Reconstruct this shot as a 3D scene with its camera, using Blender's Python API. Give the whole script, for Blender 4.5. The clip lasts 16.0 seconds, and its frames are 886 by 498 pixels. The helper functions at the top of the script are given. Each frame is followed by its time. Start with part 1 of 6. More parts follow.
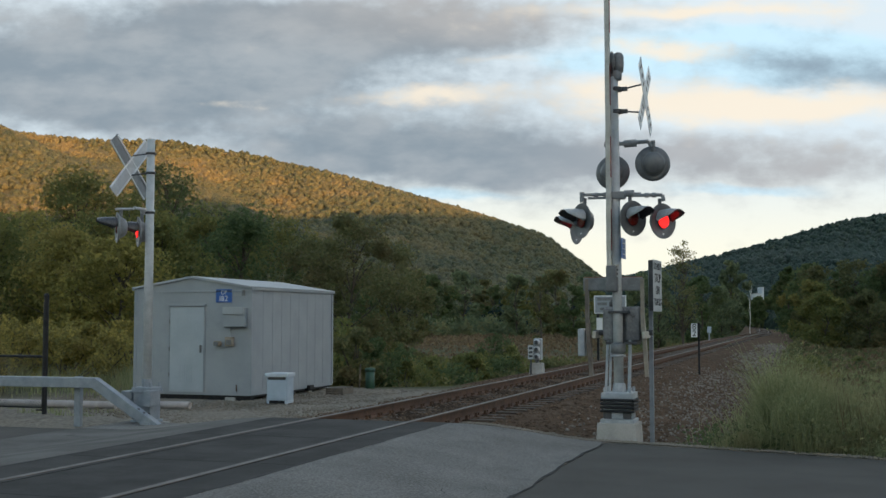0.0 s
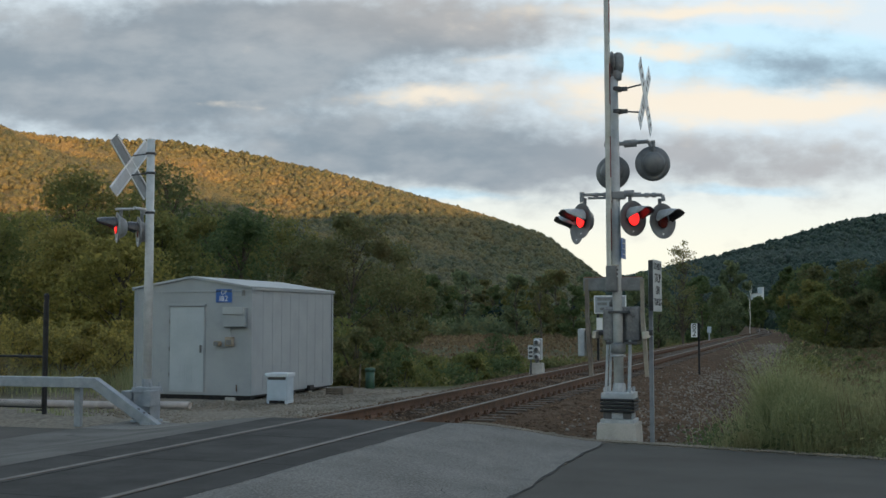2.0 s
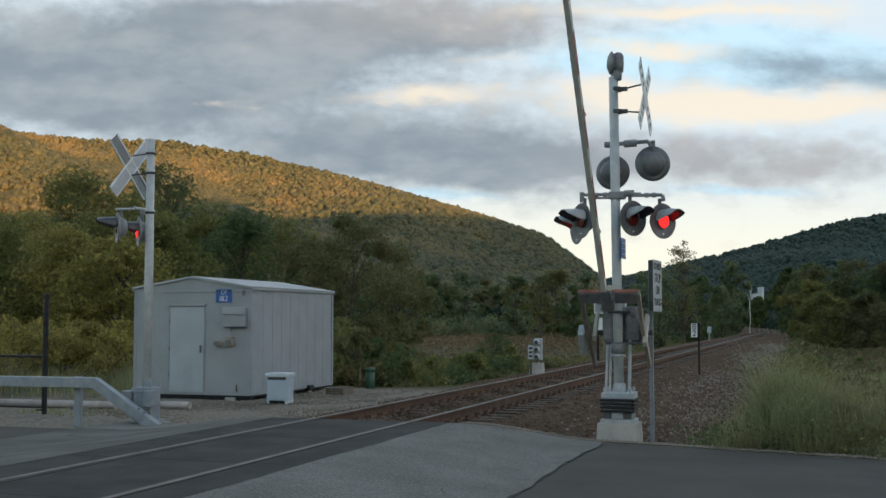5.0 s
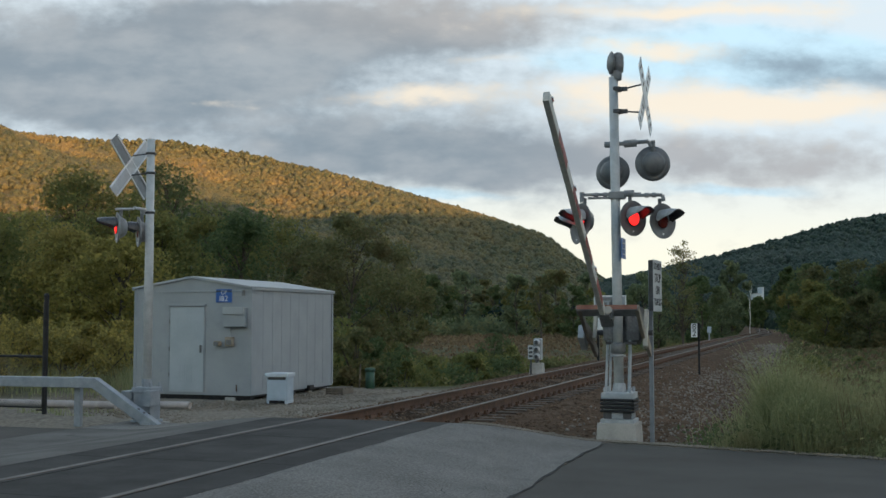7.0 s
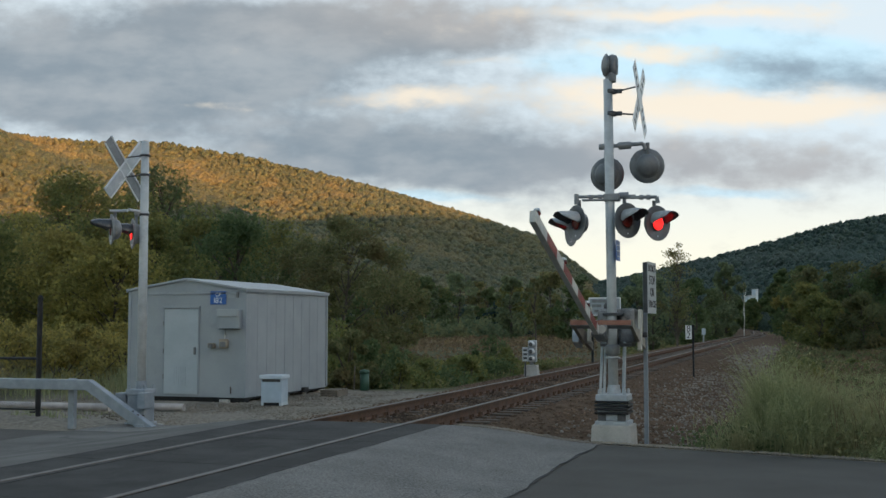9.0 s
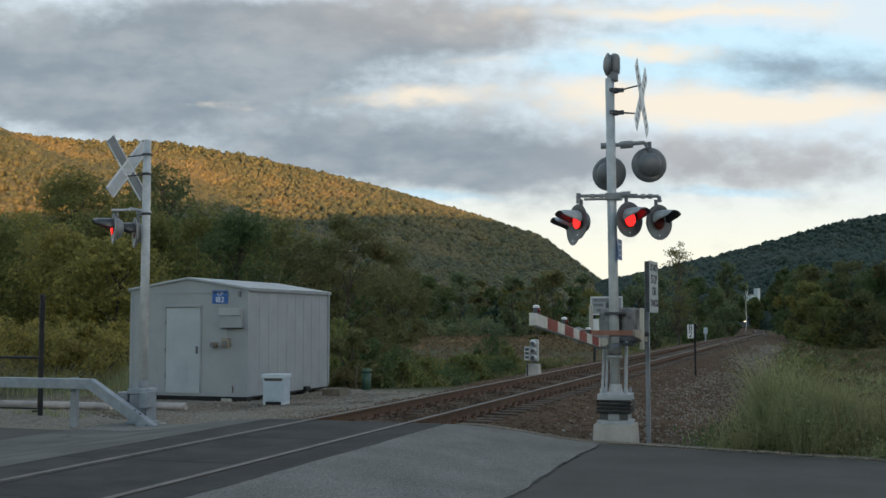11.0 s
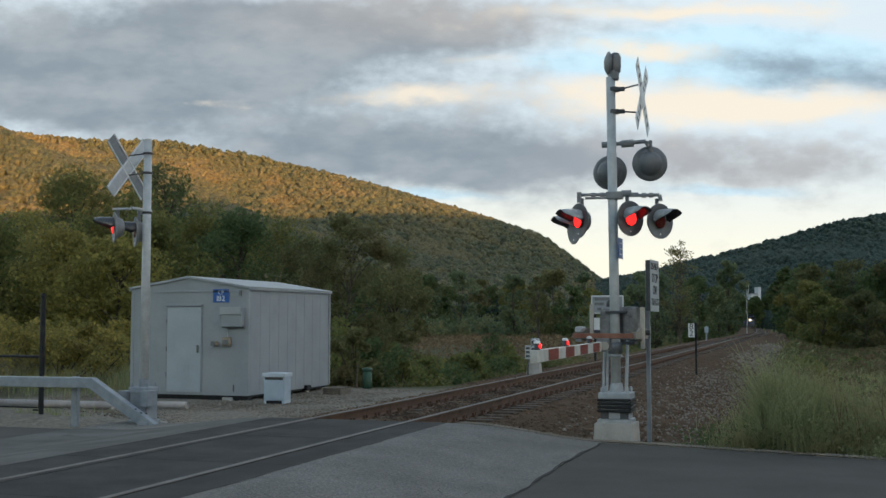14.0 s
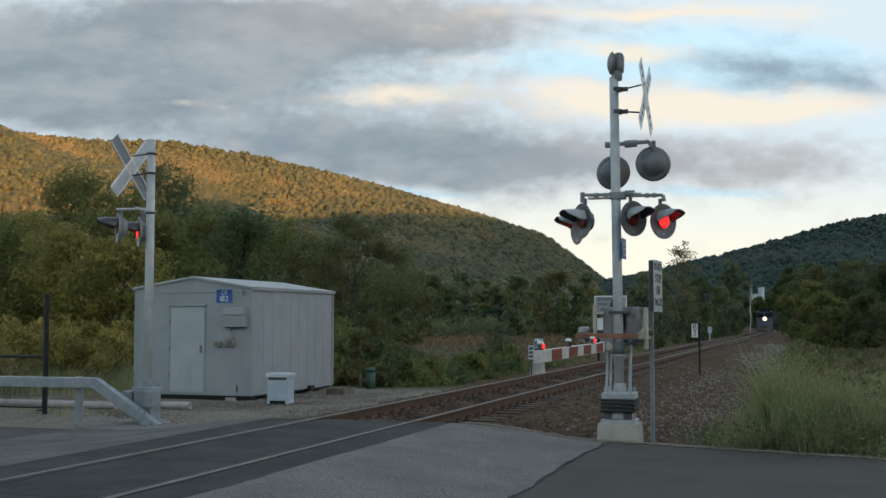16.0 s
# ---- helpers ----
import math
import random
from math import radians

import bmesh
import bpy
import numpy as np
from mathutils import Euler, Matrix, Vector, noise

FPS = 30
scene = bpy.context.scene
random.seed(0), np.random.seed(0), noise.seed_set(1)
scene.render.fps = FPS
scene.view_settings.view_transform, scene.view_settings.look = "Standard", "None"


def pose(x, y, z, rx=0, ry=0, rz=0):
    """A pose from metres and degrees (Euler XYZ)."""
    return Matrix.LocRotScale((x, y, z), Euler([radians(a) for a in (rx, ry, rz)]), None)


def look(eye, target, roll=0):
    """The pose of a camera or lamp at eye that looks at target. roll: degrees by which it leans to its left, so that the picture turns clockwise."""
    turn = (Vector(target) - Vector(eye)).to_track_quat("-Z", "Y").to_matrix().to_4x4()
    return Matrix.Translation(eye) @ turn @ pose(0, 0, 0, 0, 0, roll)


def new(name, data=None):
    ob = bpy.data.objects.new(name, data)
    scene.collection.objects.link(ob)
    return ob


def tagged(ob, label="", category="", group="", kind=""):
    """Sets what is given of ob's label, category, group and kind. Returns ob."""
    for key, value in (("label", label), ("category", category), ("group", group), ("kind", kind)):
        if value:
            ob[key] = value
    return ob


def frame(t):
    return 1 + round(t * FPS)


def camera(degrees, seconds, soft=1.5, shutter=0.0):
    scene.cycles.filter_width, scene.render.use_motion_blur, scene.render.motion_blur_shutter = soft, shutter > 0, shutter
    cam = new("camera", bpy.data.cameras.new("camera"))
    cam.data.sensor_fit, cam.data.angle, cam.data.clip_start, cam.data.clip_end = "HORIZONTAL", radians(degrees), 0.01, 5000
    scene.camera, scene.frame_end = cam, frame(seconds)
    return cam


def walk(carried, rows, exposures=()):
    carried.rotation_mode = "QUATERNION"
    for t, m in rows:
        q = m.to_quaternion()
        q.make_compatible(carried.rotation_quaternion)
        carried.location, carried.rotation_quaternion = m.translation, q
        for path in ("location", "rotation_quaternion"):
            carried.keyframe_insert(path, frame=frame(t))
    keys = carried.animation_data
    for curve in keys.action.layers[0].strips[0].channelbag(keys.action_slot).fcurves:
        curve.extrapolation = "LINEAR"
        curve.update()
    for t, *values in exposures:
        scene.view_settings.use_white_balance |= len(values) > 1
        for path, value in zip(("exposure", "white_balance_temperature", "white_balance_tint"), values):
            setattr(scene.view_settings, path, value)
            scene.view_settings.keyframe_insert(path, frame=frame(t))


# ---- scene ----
# The track runs along Y at X = 0 with the rail tops at z = 0; the road crosses it along X.

EYE = (6.17, 0.0, 1.42)
YAW, PITCH = 18.18, 3.577
cam = camera(42.8, 16.0, soft=1.5)


def aim(right, down):
    """The camera's pose with small turns, in degrees, off its rest."""
    return pose(*EYE, 90 + PITCH + down, 0, YAW + right)


STEP = math.degrees(1 / 2000.0)
SWAY = [(0, 0, 0), (0.5, 0, -1), (1.0, 0, -0.6), (1.5, 0, -1.4), (2.0, 0, 0), (4.2, 0, 0), (7.5, 0, 0), (7.7, -0.8, 0.5), (8.0, -2.5, 1.6),
        (8.5, -6.0, 4.0), (9.0, -9.6, 3.5), (9.2, -9.2, 3.1), (11.3, -6.2, 1.7), (11.5, -6.1, 1.5), (12.0, -4.9, 1.5), (12.5, -4.9, 0.2),
        (15.0, -4.9, 0), (15.5, -5.1, 0.9), (15.9, -4.9, 0.2), (16.0, 0.8, 0.4)]
walk(cam, [(t, aim(dx * STEP, dy * STEP)) for t, dx, dy in SWAY], exposures=[(0, 1.0), (16.0, 1.0)])

# ---- light: a low evening sun that only reaches the hilltop, and a broken cloudy sky ----
SUN_FROM = Vector((0.77, -0.64, 0.105)).normalized()
sun_data = bpy.data.lights.new("sun", "SUN")
sun_data.energy, sun_data.angle, sun_data.color = 5.0, radians(0.4), (1.0, 0.5, 0.19)
sun = new("sun", sun_data)
sun.matrix_world = look((0, 0, 400), Vector((0, 0, 400)) - SUN_FROM)
world = bpy.data.worlds.new("sky")
scene.world = world
world.use_nodes = True
wn = world.node_tree
sky_node = wn.nodes.new("ShaderNodeTexSky")
sky_node.sky_type, sky_node.sun_disc = "NISHITA", False
sky_node.sun_elevation, sky_node.sun_rotation = radians(6.0), math.atan2(0.77, -0.64)
wn.links.new(sky_node.outputs[0], wn.nodes["Background"].inputs[0])
wn.nodes["Background"].inputs[1].default_value = 0.22


# ---- materials ----
class Nodes:
    """A small writer of node trees."""

    def __init__(self, name):
        self.mat = bpy.data.materials.new(name)
        self.mat.use_nodes = True
        self.tree = self.mat.node_tree
        self.bsdf = self.tree.nodes["Principled BSDF"]

    def put(self, socket, value):
        if isinstance(value, bpy.types.NodeSocket):
            self.tree.links.new(value, socket)
        elif isinstance(value, (tuple, list)) and len(value) == 3 and socket.type == "RGBA":
            socket.default_value = (*value, 1)
        else:
            socket.default_value = value

    def node(self, kind, operation="", smoothed=False, **ins):
        n = self.tree.nodes.new(kind)
        if operation:
            n.operation = operation
        if smoothed:
            n.interpolation_type = "SMOOTHSTEP"
        for key, value in ins.items():
            key = int(key[1:]) if key[0] == "i" and key[1:].isdigit() else key.replace("_", " ")
            self.put(n.inputs[key], value)
        return n.outputs[0]

    def math(self, op, a, b=0.0, c=0.0):
        return self.node("ShaderNodeMath", operation=op, i0=a, i1=b, i2=c)

    def noise(self, scale, detail=4.0, vector=None, rough=0.6):
        ins = dict(Scale=scale, Detail=detail, Roughness=rough)
        if vector is not None:
            ins["Vector"] = vector
        return self.node("ShaderNodeTexNoise", **ins)

    def coords(self, which="Object"):
        n = self.tree.nodes.new("ShaderNodeTexCoord")
        return n.outputs[which]

    def mix(self, f, a, b):
        n = self.tree.nodes.new("ShaderNodeMix")
        n.data_type = "RGBA"
        self.put(n.inputs[0], f)
        self.put(n.inputs[6], a)
        self.put(n.inputs[7], b)
        return n.outputs[2]

    def ramp(self, f, lo, hi, a=0.0, b=1.0):
        return self.node("ShaderNodeMapRange", smoothed=True, i0=f, i1=lo, i2=hi, i3=a, i4=b)

    def bump(self, height, strength=0.3, dist=0.02):
        self.put(self.bsdf.inputs["Normal"], self.node("ShaderNodeBump", Height=height, Strength=strength, Distance=dist))

    def done(self, color, rough=0.7, metal=0.0):
        self.put(self.bsdf.inputs["Base Color"], color)
        self.put(self.bsdf.inputs["Roughness"], rough)
        self.put(self.bsdf.inputs["Metallic"], metal)
        return self.mat


def worn(name, a, b, scale=6.0, rough=0.6, metal=0.0, fine=80.0, bump=0.15, dist=0.01, spec=None, vary=0.0, spots=None, speck=0.3):
    """Two tones mixed by a broad and a fine noise, with relief; vary: brightness from object to object."""
    n = Nodes(name)
    p = n.coords()
    broad, grain = n.noise(scale, 5, p), n.noise(fine, 3, p)
    f = n.math("ADD", n.math("MULTIPLY", broad, 1 - speck), n.math("MULTIPLY", grain, speck))
    col = n.mix(n.ramp(f, 0.33, 0.67), a, b)
    if spots:
        col = n.mix(n.ramp(n.noise(scale * 2.3, 6, p, 0.7), 0.58, 0.72), col, spots)
    if vary:
        info = n.tree.nodes.new("ShaderNodeObjectInfo")
        k = n.math("MULTIPLY_ADD", info.outputs["Random"], 2 * vary, 1 - vary)
        col = n.node("ShaderNodeVectorMath", operation="SCALE", i0=col, Scale=k)
    n.bump(n.math("ADD", grain, broad), bump, dist)
    m = n.done(col, n.ramp(grain, 0.3, 0.7, max(rough - 0.12, 0.05), min(rough + 0.12, 1.0)), metal)
    if spec is not None:
        n.bsdf.inputs["Specular IOR Level"].default_value = spec
    return m


def foliage(name, a, b, c, scale=0.15, spec=0.15, thin=0.4, relief=0.0):
    """Leaves: tones by island and by a broad noise, slightly glossy; relief also paints its hollows dark and tops
    light.
    """
    n = Nodes(name)
    g = n.tree.nodes.new("ShaderNodeNewGeometry")
    rnd = g.outputs["Random Per Island"]
    broad = n.noise(scale, 4, n.coords())
    col = n.mix(n.ramp(rnd, 0.0, 1.0), a, b)
    col = n.mix(n.ramp(broad, 0.46, 0.68), col, c)
    n.put(n.bsdf.inputs["Specular IOR Level"], spec)
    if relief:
        leaf_shade = n.noise(relief, 6, n.coords(), 0.75)
        # shade between leaves put into the colour: hollows darker, tops lighter
        col = n.mix(n.ramp(leaf_shade, 0.36, 0.64), n.mix(0.4, col, tuple(0.5 * q for q in a)), n.mix(0.4, col, tuple(1.75 * q for q in b)))
        n.bump(leaf_shade, 1.0, 1.0 / relief)
    m = n.done(col, 0.65)
    if thin:
        t = n.tree.nodes.new("ShaderNodeBsdfTranslucent")
        n.put(t.inputs[0], col)
        mx = n.tree.nodes.new("ShaderNodeMixShader")
        mx.inputs[0].default_value = thin
        n.tree.links.new(n.bsdf.outputs[0], mx.inputs[1])
        n.tree.links.new(t.outputs[0], mx.inputs[2])
        n.tree.links.new(mx.outputs[0], n.tree.nodes["Material Output"].inputs["Surface"])
    return m


def glow(name, color, strength):
    n = Nodes(name)
    n.put(n.bsdf.inputs["Emission Color"], color)
    n.put(n.bsdf.inputs["Emission Strength"], strength)
    return n.done(color, 0.4)


GALV = worn("galvanised_steel", (0.3, 0.325, 0.35), (0.42, 0.445, 0.47), 9, 0.5, 0.12)
ALU = worn("aluminium_paint", (0.4, 0.42, 0.43), (0.53, 0.55, 0.56), 7, 0.5, 0.05)
SHED = worn("shed_paint", (0.27, 0.298, 0.322), (0.325, 0.352, 0.376), 1.3, 0.5, 0.1, 30, 0.05, spots=(0.27, 0.295, 0.315))
SHED_ROOF = worn("shed_roof", (0.3, 0.325, 0.345), (0.38, 0.405, 0.42), 2, 0.5, 0.1)
DOOR = worn("door_paint", (0.34, 0.39, 0.43), (0.4, 0.45, 0.49), 2, 0.45, 0.1, 30, 0.05)
WHITE = worn("white_paint", (0.68, 0.7, 0.71), (0.8, 0.81, 0.82), 6, 0.5)
BOX_BLUE = worn("pale_box_paint", (0.34, 0.42, 0.5), (0.42, 0.5, 0.58), 4, 0.45)
BOX_LID = worn("box_lid_paint", (0.45, 0.52, 0.58), (0.54, 0.6, 0.66), 4, 0.45)
BLACK = worn("black_paint", (0.01, 0.01, 0.012), (0.026, 0.026, 0.028), 8, 0.5, spec=0.25)
LAMP_BLACK = worn("lamp_black", (0.11, 0.116, 0.124), (0.165, 0.172, 0.18), 8, 0.42)
DARK = worn("dark_steel", (0.05, 0.052, 0.055), (0.1, 0.1, 0.105), 8, 0.5, 0.3)
BEAM_STEEL = worn("weathered_galvanised_beam", (0.19, 0.22, 0.255), (0.3, 0.33, 0.365), 5, 0.5, 0.15)
GREY_BOX = worn("grey_casting", (0.13, 0.135, 0.14), (0.24, 0.245, 0.25), 5, 0.5, 0.3)
RED = worn("red_sheeting", (0.16, 0.018, 0.013), (0.24, 0.032, 0.022), 6, 0.5, spec=0.2)
RUST = worn("rusty_steel", (0.066, 0.036, 0.022), (0.13, 0.068, 0.039), 5, 0.8, 0.1, 60, 0.3)
RAIL_HEAD = worn("worn_rail_head", (0.1, 0.09, 0.082), (0.175, 0.16, 0.148), 3, 0.66, 0.12)
CONCRETE = worn("concrete", (0.33, 0.32, 0.29), (0.45, 0.43, 0.4), 4, 0.9, 0, 50, 0.3)
TIE = worn("tie_wood", (0.042, 0.029, 0.021), (0.09, 0.063, 0.044), 6, 0.9, 0, 50, 0.5, vary=0.35)
BALLAST = worn("ballast", (0.066, 0.043, 0.028), (0.138, 0.093, 0.063), 1.2, 0.95, 0, 22, 0.9, 0.05, 0.05)
STONE = worn("ballast_stone", (0.07, 0.047, 0.032), (0.2, 0.14, 0.1), 3.5, 0.95, 0, 30, 0.4, 0.02, 0.05)
TRACK_STONE = worn("stained_ballast", (0.034, 0.025, 0.018), (0.105, 0.073, 0.051), 2.5, 0.95, 0, 26, 0.9, 0.03, 0.05, speck=0.5)
PALE_STONE = worn("pale_stone", (0.16, 0.14, 0.12), (0.3, 0.27, 0.235), 2, 0.95, spec=0.05)
GRAVEL = worn("gravel", (0.17, 0.148, 0.118), (0.28, 0.245, 0.2), 0.8, 0.95, 0, 30, 0.8, 0.04, 0.2)
OLD_ASPHALT = worn("old_asphalt", (0.105, 0.099, 0.09), (0.275, 0.263, 0.244), 0.9, 0.9, 0, 46, 0.9, 0.014, 0.15, spots=(0.14, 0.137, 0.13), speck=0.72)
WEST_ASPHALT = worn("dusty_asphalt", (0.085, 0.081, 0.075), (0.175, 0.168, 0.156), 0.8, 0.9, 0, 38, 0.6, 0.014, 0.12, spots=(0.09, 0.088, 0.083), speck=0.4)
ASPHALT = worn("asphalt", (0.075, 0.07, 0.063), (0.115, 0.108, 0.098), 0.7, 0.88, 0, 60, 0.45, 0.012, 0.12, speck=0.5)
PANEL = worn("crossing_panel", (0.021, 0.021, 0.0205), (0.06, 0.059, 0.056), 1.4, 0.8, 0, 70, 0.35, 0.01, 0.18, speck=0.45)
CRACK = worn("joint_tar", (0.012, 0.012, 0.012), (0.025, 0.025, 0.025), 5, 0.8)
BLUE = worn("blue_sign", (0.014, 0.085, 0.31), (0.022, 0.11, 0.38), 5, 0.4)
GREEN = worn("green_pipe", (0.015, 0.06, 0.035), (0.025, 0.08, 0.05), 4, 0.5)
TIMBER = worn("grey_timber", (0.1, 0.085, 0.065), (0.18, 0.15, 0.12), 5, 0.9)
BARK = worn("bark", (0.05, 0.042, 0.033), (0.11, 0.09, 0.07), 4, 0.95, 0, 30, 0.6)
BIRCH = worn("birch_bark", (0.6, 0.59, 0.55), (0.78, 0.76, 0.72), 3, 0.9)
TRAIN_BLUE = worn("train_paint", (0.02, 0.03, 0.06), (0.035, 0.045, 0.08), 2, 0.4)
GLASS = worn("dark_glass", (0.01, 0.012, 0.015), (0.015, 0.017, 0.02), 2, 0.08)
LENS_RED = worn("unlit_red_lens", (0.1, 0.01, 0.008), (0.15, 0.014, 0.01), 20, 0.25)
LIT_RED = glow("lit_red", (1.0, 0.02, 0.018), 1.0)
LIT_WHITE = glow("lit_white", (1.0, 0.93, 0.9), 1.4)
LIT_HEAD = glow("headlight", (1.0, 0.8, 0.55), 1.3)
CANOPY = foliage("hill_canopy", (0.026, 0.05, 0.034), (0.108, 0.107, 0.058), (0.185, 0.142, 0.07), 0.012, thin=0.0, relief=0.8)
# darker, bluer canopy copy: shade and distance haze put into the leaf colour
CANOPY_SHADED = foliage("shaded_canopy", (0.018, 0.04, 0.037), (0.036, 0.064, 0.054), (0.034, 0.052, 0.044), 0.012, thin=0.0, relief=0.6)
LEAF_GREEN = foliage("green_leaves", (0.125, 0.15, 0.055), (0.215, 0.22, 0.075), (0.24, 0.205, 0.068), 0.3, thin=0.5)
LEAF_YELLOW = foliage("yellowing_leaves", (0.2, 0.2, 0.065), (0.36, 0.31, 0.09), (0.29, 0.23, 0.08), 0.35, thin=0.5)
LEAF_GOLD = foliage("goldenrod", (0.2, 0.195, 0.07), (0.41, 0.33, 0.095), (0.28, 0.22, 0.08), 0.6, thin=0.5)
LEAF_DARK = foliage("dark_leaves", (0.075, 0.115, 0.05), (0.13, 0.17, 0.075), (0.15, 0.16, 0.075), 0.2, thin=0.5)
LEAF_RUSSET = foliage("russet_leaves", (0.09, 0.108, 0.052), (0.145, 0.15, 0.068), (0.165, 0.14, 0.066), 0.2, thin=0.5)
GRASS = foliage("tall_grass", (0.18, 0.21, 0.1), (0.37, 0.38, 0.2), (0.32, 0.29, 0.155), 0.6, thin=0.5)
# paler leaf colour imitates haze over the distant trees
LEAF_HAZE = foliage("hazy_leaves", (0.125, 0.165, 0.095), (0.2, 0.24, 0.13), (0.22, 0.22, 0.11), 0.05, thin=0.5)
DRY = foliage("dry_brush", (0.13, 0.09, 0.055), (0.22, 0.16, 0.095), (0.16, 0.125, 0.07), 0.6)


def ground_material():
    n = Nodes("ground_cover")
    p = n.coords()
    patch, mid, grain = n.noise(0.02, 4, p), n.noise(0.35, 5, p), n.noise(14, 4, p)
    field = n.mix(n.ramp(patch, 0.4, 0.62), (0.075, 0.07, 0.028), (0.115, 0.072, 0.045))
    field = n.mix(n.ramp(mid, 0.42, 0.62), field, (0.055, 0.06, 0.022))
    stone = n.mix(n.ramp(grain, 0.35, 0.65), (0.15, 0.13, 0.104), (0.28, 0.245, 0.2))
    sep = n.tree.nodes.new("ShaderNodeSeparateXYZ")
    n.put(sep.inputs[0], p)
    wob = n.math("MULTIPLY_ADD", mid, 5.0, -2.5)
    near = n.ramp(n.math("ADD", sep.outputs[1], wob), 25.5, 28.5, 1.0, 0.0)
    lane = n.math("MULTIPLY", n.ramp(n.math("ADD", sep.outputs[0], wob), -12.5, -9.5, 0.0, 1.0), n.ramp(sep.outputs[0], 3.6, 4.4, 1.0, 0.0))
    n.bump(n.math("ADD", grain, mid), 0.7, 0.05)
    n.bsdf.inputs["Specular IOR Level"].default_value = 0.2
    return n.done(n.mix(n.math("MULTIPLY", near, lane), field, stone), 0.95)


GROUND = ground_material()


def sky_material():
    """Cloud and clear sky on the far backdrop; u runs to the side and v upwards, both in half-thousandths of the distance."""
    n = Nodes("evening_sky")
    p = n.coords()
    sep = n.tree.nodes.new("ShaderNodeSeparateXYZ")
    n.put(sep.inputs[0], p)
    u0 = n.math("MULTIPLY", n.math("DIVIDE", sep.outputs[0], sep.outputs[1]), 2000.0)
    v0 = n.math("MULTIPLY", n.math("DIVIDE", sep.outputs[2], sep.outputs[1]), 2000.0)

    def field(su, sv, seed):
        c = n.tree.nodes.new("ShaderNodeCombineXYZ")
        n.put(c.inputs[0], n.math("MULTIPLY", u0, su))
        n.put(c.inputs[1], n.math("MULTIPLY", v0, sv))
        c.inputs[2].default_value = seed
        return n.noise(1.0, 7, c.outputs[0], 0.55)

    wu, wv = field(1 / 260, 1 / 120, 3.1), field(1 / 230, 1 / 90, 8.7)
    u = n.math("MULTIPLY_ADD", n.math("SUBTRACT", wu, 0.5), 190.0, u0)
    v = n.math("MULTIPLY_ADD", n.math("SUBTRACT", wv, 0.5), 80.0, v0)

    def cloud(cu, cv, a, b, w):
        du = n.math("POWER", n.math("ABSOLUTE", n.math("DIVIDE", n.math("SUBTRACT", u, cu), a)), 2.0)
        dv = n.math("POWER", n.math("ABSOLUTE", n.math("DIVIDE", n.math("SUBTRACT", v, cv), b)), 2.0)
        return n.math("MULTIPLY", n.math("EXPONENT", n.math("MULTIPLY", n.math("ADD", du, dv), -1.0)), w)

    def total(rows):
        out = 0.0
        for row in rows:
            out = n.math("ADD", cloud(*row), out)
        return out

    grey = total([(-300, 440, 600, 130, 0.62), (-580, 446, 360, 66, 1.5), (-300, 545, 560, 44, 0.85), (20, 505, 190, 38, 0.7), (-640, 372, 240, 42, 0.85), (-150, 302, 290, 58, 1.0),
                  (110, 285, 280, 60, 1.1), (560, 278, 350, 50, 0.92), (640, 447, 110, 30, 1.0), (815, 440, 80, 38, 0.75), (-500, 780, 900, 120, 1.0), (700, 900, 600, 120, 0.9)])
    cream = total([(-20, 402, 130, 16, 0.95), (110, 458, 150, 16, 0.65), (380, 490, 120, 18, 1.1), (500, 556, 300, 18, 1.1), (570, 386, 290, 40, 1.5), (290, 408, 110, 28, 0.8),
                   (-400, 386, 100, 12, 0.5), (-60, 520, 90, 20, 0.3)])
    blue = total([(560, 475, 300, 48, 1.6), (230, 452, 90, 24, 0.6), (0, 222, 160, 14, 0.8), (530, 228, 160, 12, 0.8), (-270, 405, 150, 32, 0.45), (400, 650, 500, 60, 0.8)])
    tex = field(1 / 190, 1 / 85, 21.0)
    fine = field(1 / 62, 1 / 38, 33.0)
    var = n.math("MULTIPLY_ADD", n.math("SUBTRACT", tex, 0.5), 1.3, n.math("MULTIPLY", n.math("SUBTRACT", fine, 0.5), 1.35))
    base = n.mix(n.ramp(v0, 60, 340), (1.0, 0.97, 0.8), (0.72, 0.83, 0.9))
    base = n.mix(n.ramp(n.math("ADD", blue, n.math("MULTIPLY", var, 0.35)), 0.2, 0.9), base, (0.62, 0.86, 1.0))
    g = n.ramp(n.math("ADD", grey, n.math("MULTIPLY", var, 0.85)), 0.0, 1.2)
    tone = n.mix(n.ramp(tex, 0.35, 0.65), (0.262, 0.325, 0.38), (0.385, 0.435, 0.475))
    tone = n.mix(n.math("MULTIPLY", n.ramp(u0, 0, 600, 0.0, 0.7), n.ramp(v0, 340, 400, 1.0, 0.0)), tone, (0.5, 0.5, 0.51))
    tone = n.mix(n.math("MULTIPLY", n.ramp(u0, 300, 500), n.ramp(v0, 380, 420)), tone, (0.29, 0.39, 0.475))
    high = n.math("MULTIPLY", n.ramp(v0, 450, 540), n.math("MULTIPLY", n.ramp(u0, -500, 100, 0.1, 0.5), n.ramp(u0, 200, 400, 1.0, 0.0)))
    tone = n.mix(high, tone, (0.5, 0.465, 0.44))
    col = n.mix(g, base, tone)
    col = n.mix(n.math("MULTIPLY", n.ramp(n.math("ADD", cream, n.math("MULTIPLY", var, 0.9)), 0.2, 1.25), 0.9), col, (0.95, 0.85, 0.7))
    e = n.tree.nodes.new("ShaderNodeEmission")
    n.put(e.inputs[0], col)
    e.inputs[1].default_value = 0.52
    n.tree.links.new(e.outputs[0], n.tree.nodes["Material Output"].inputs["Surface"])
    return n.mat


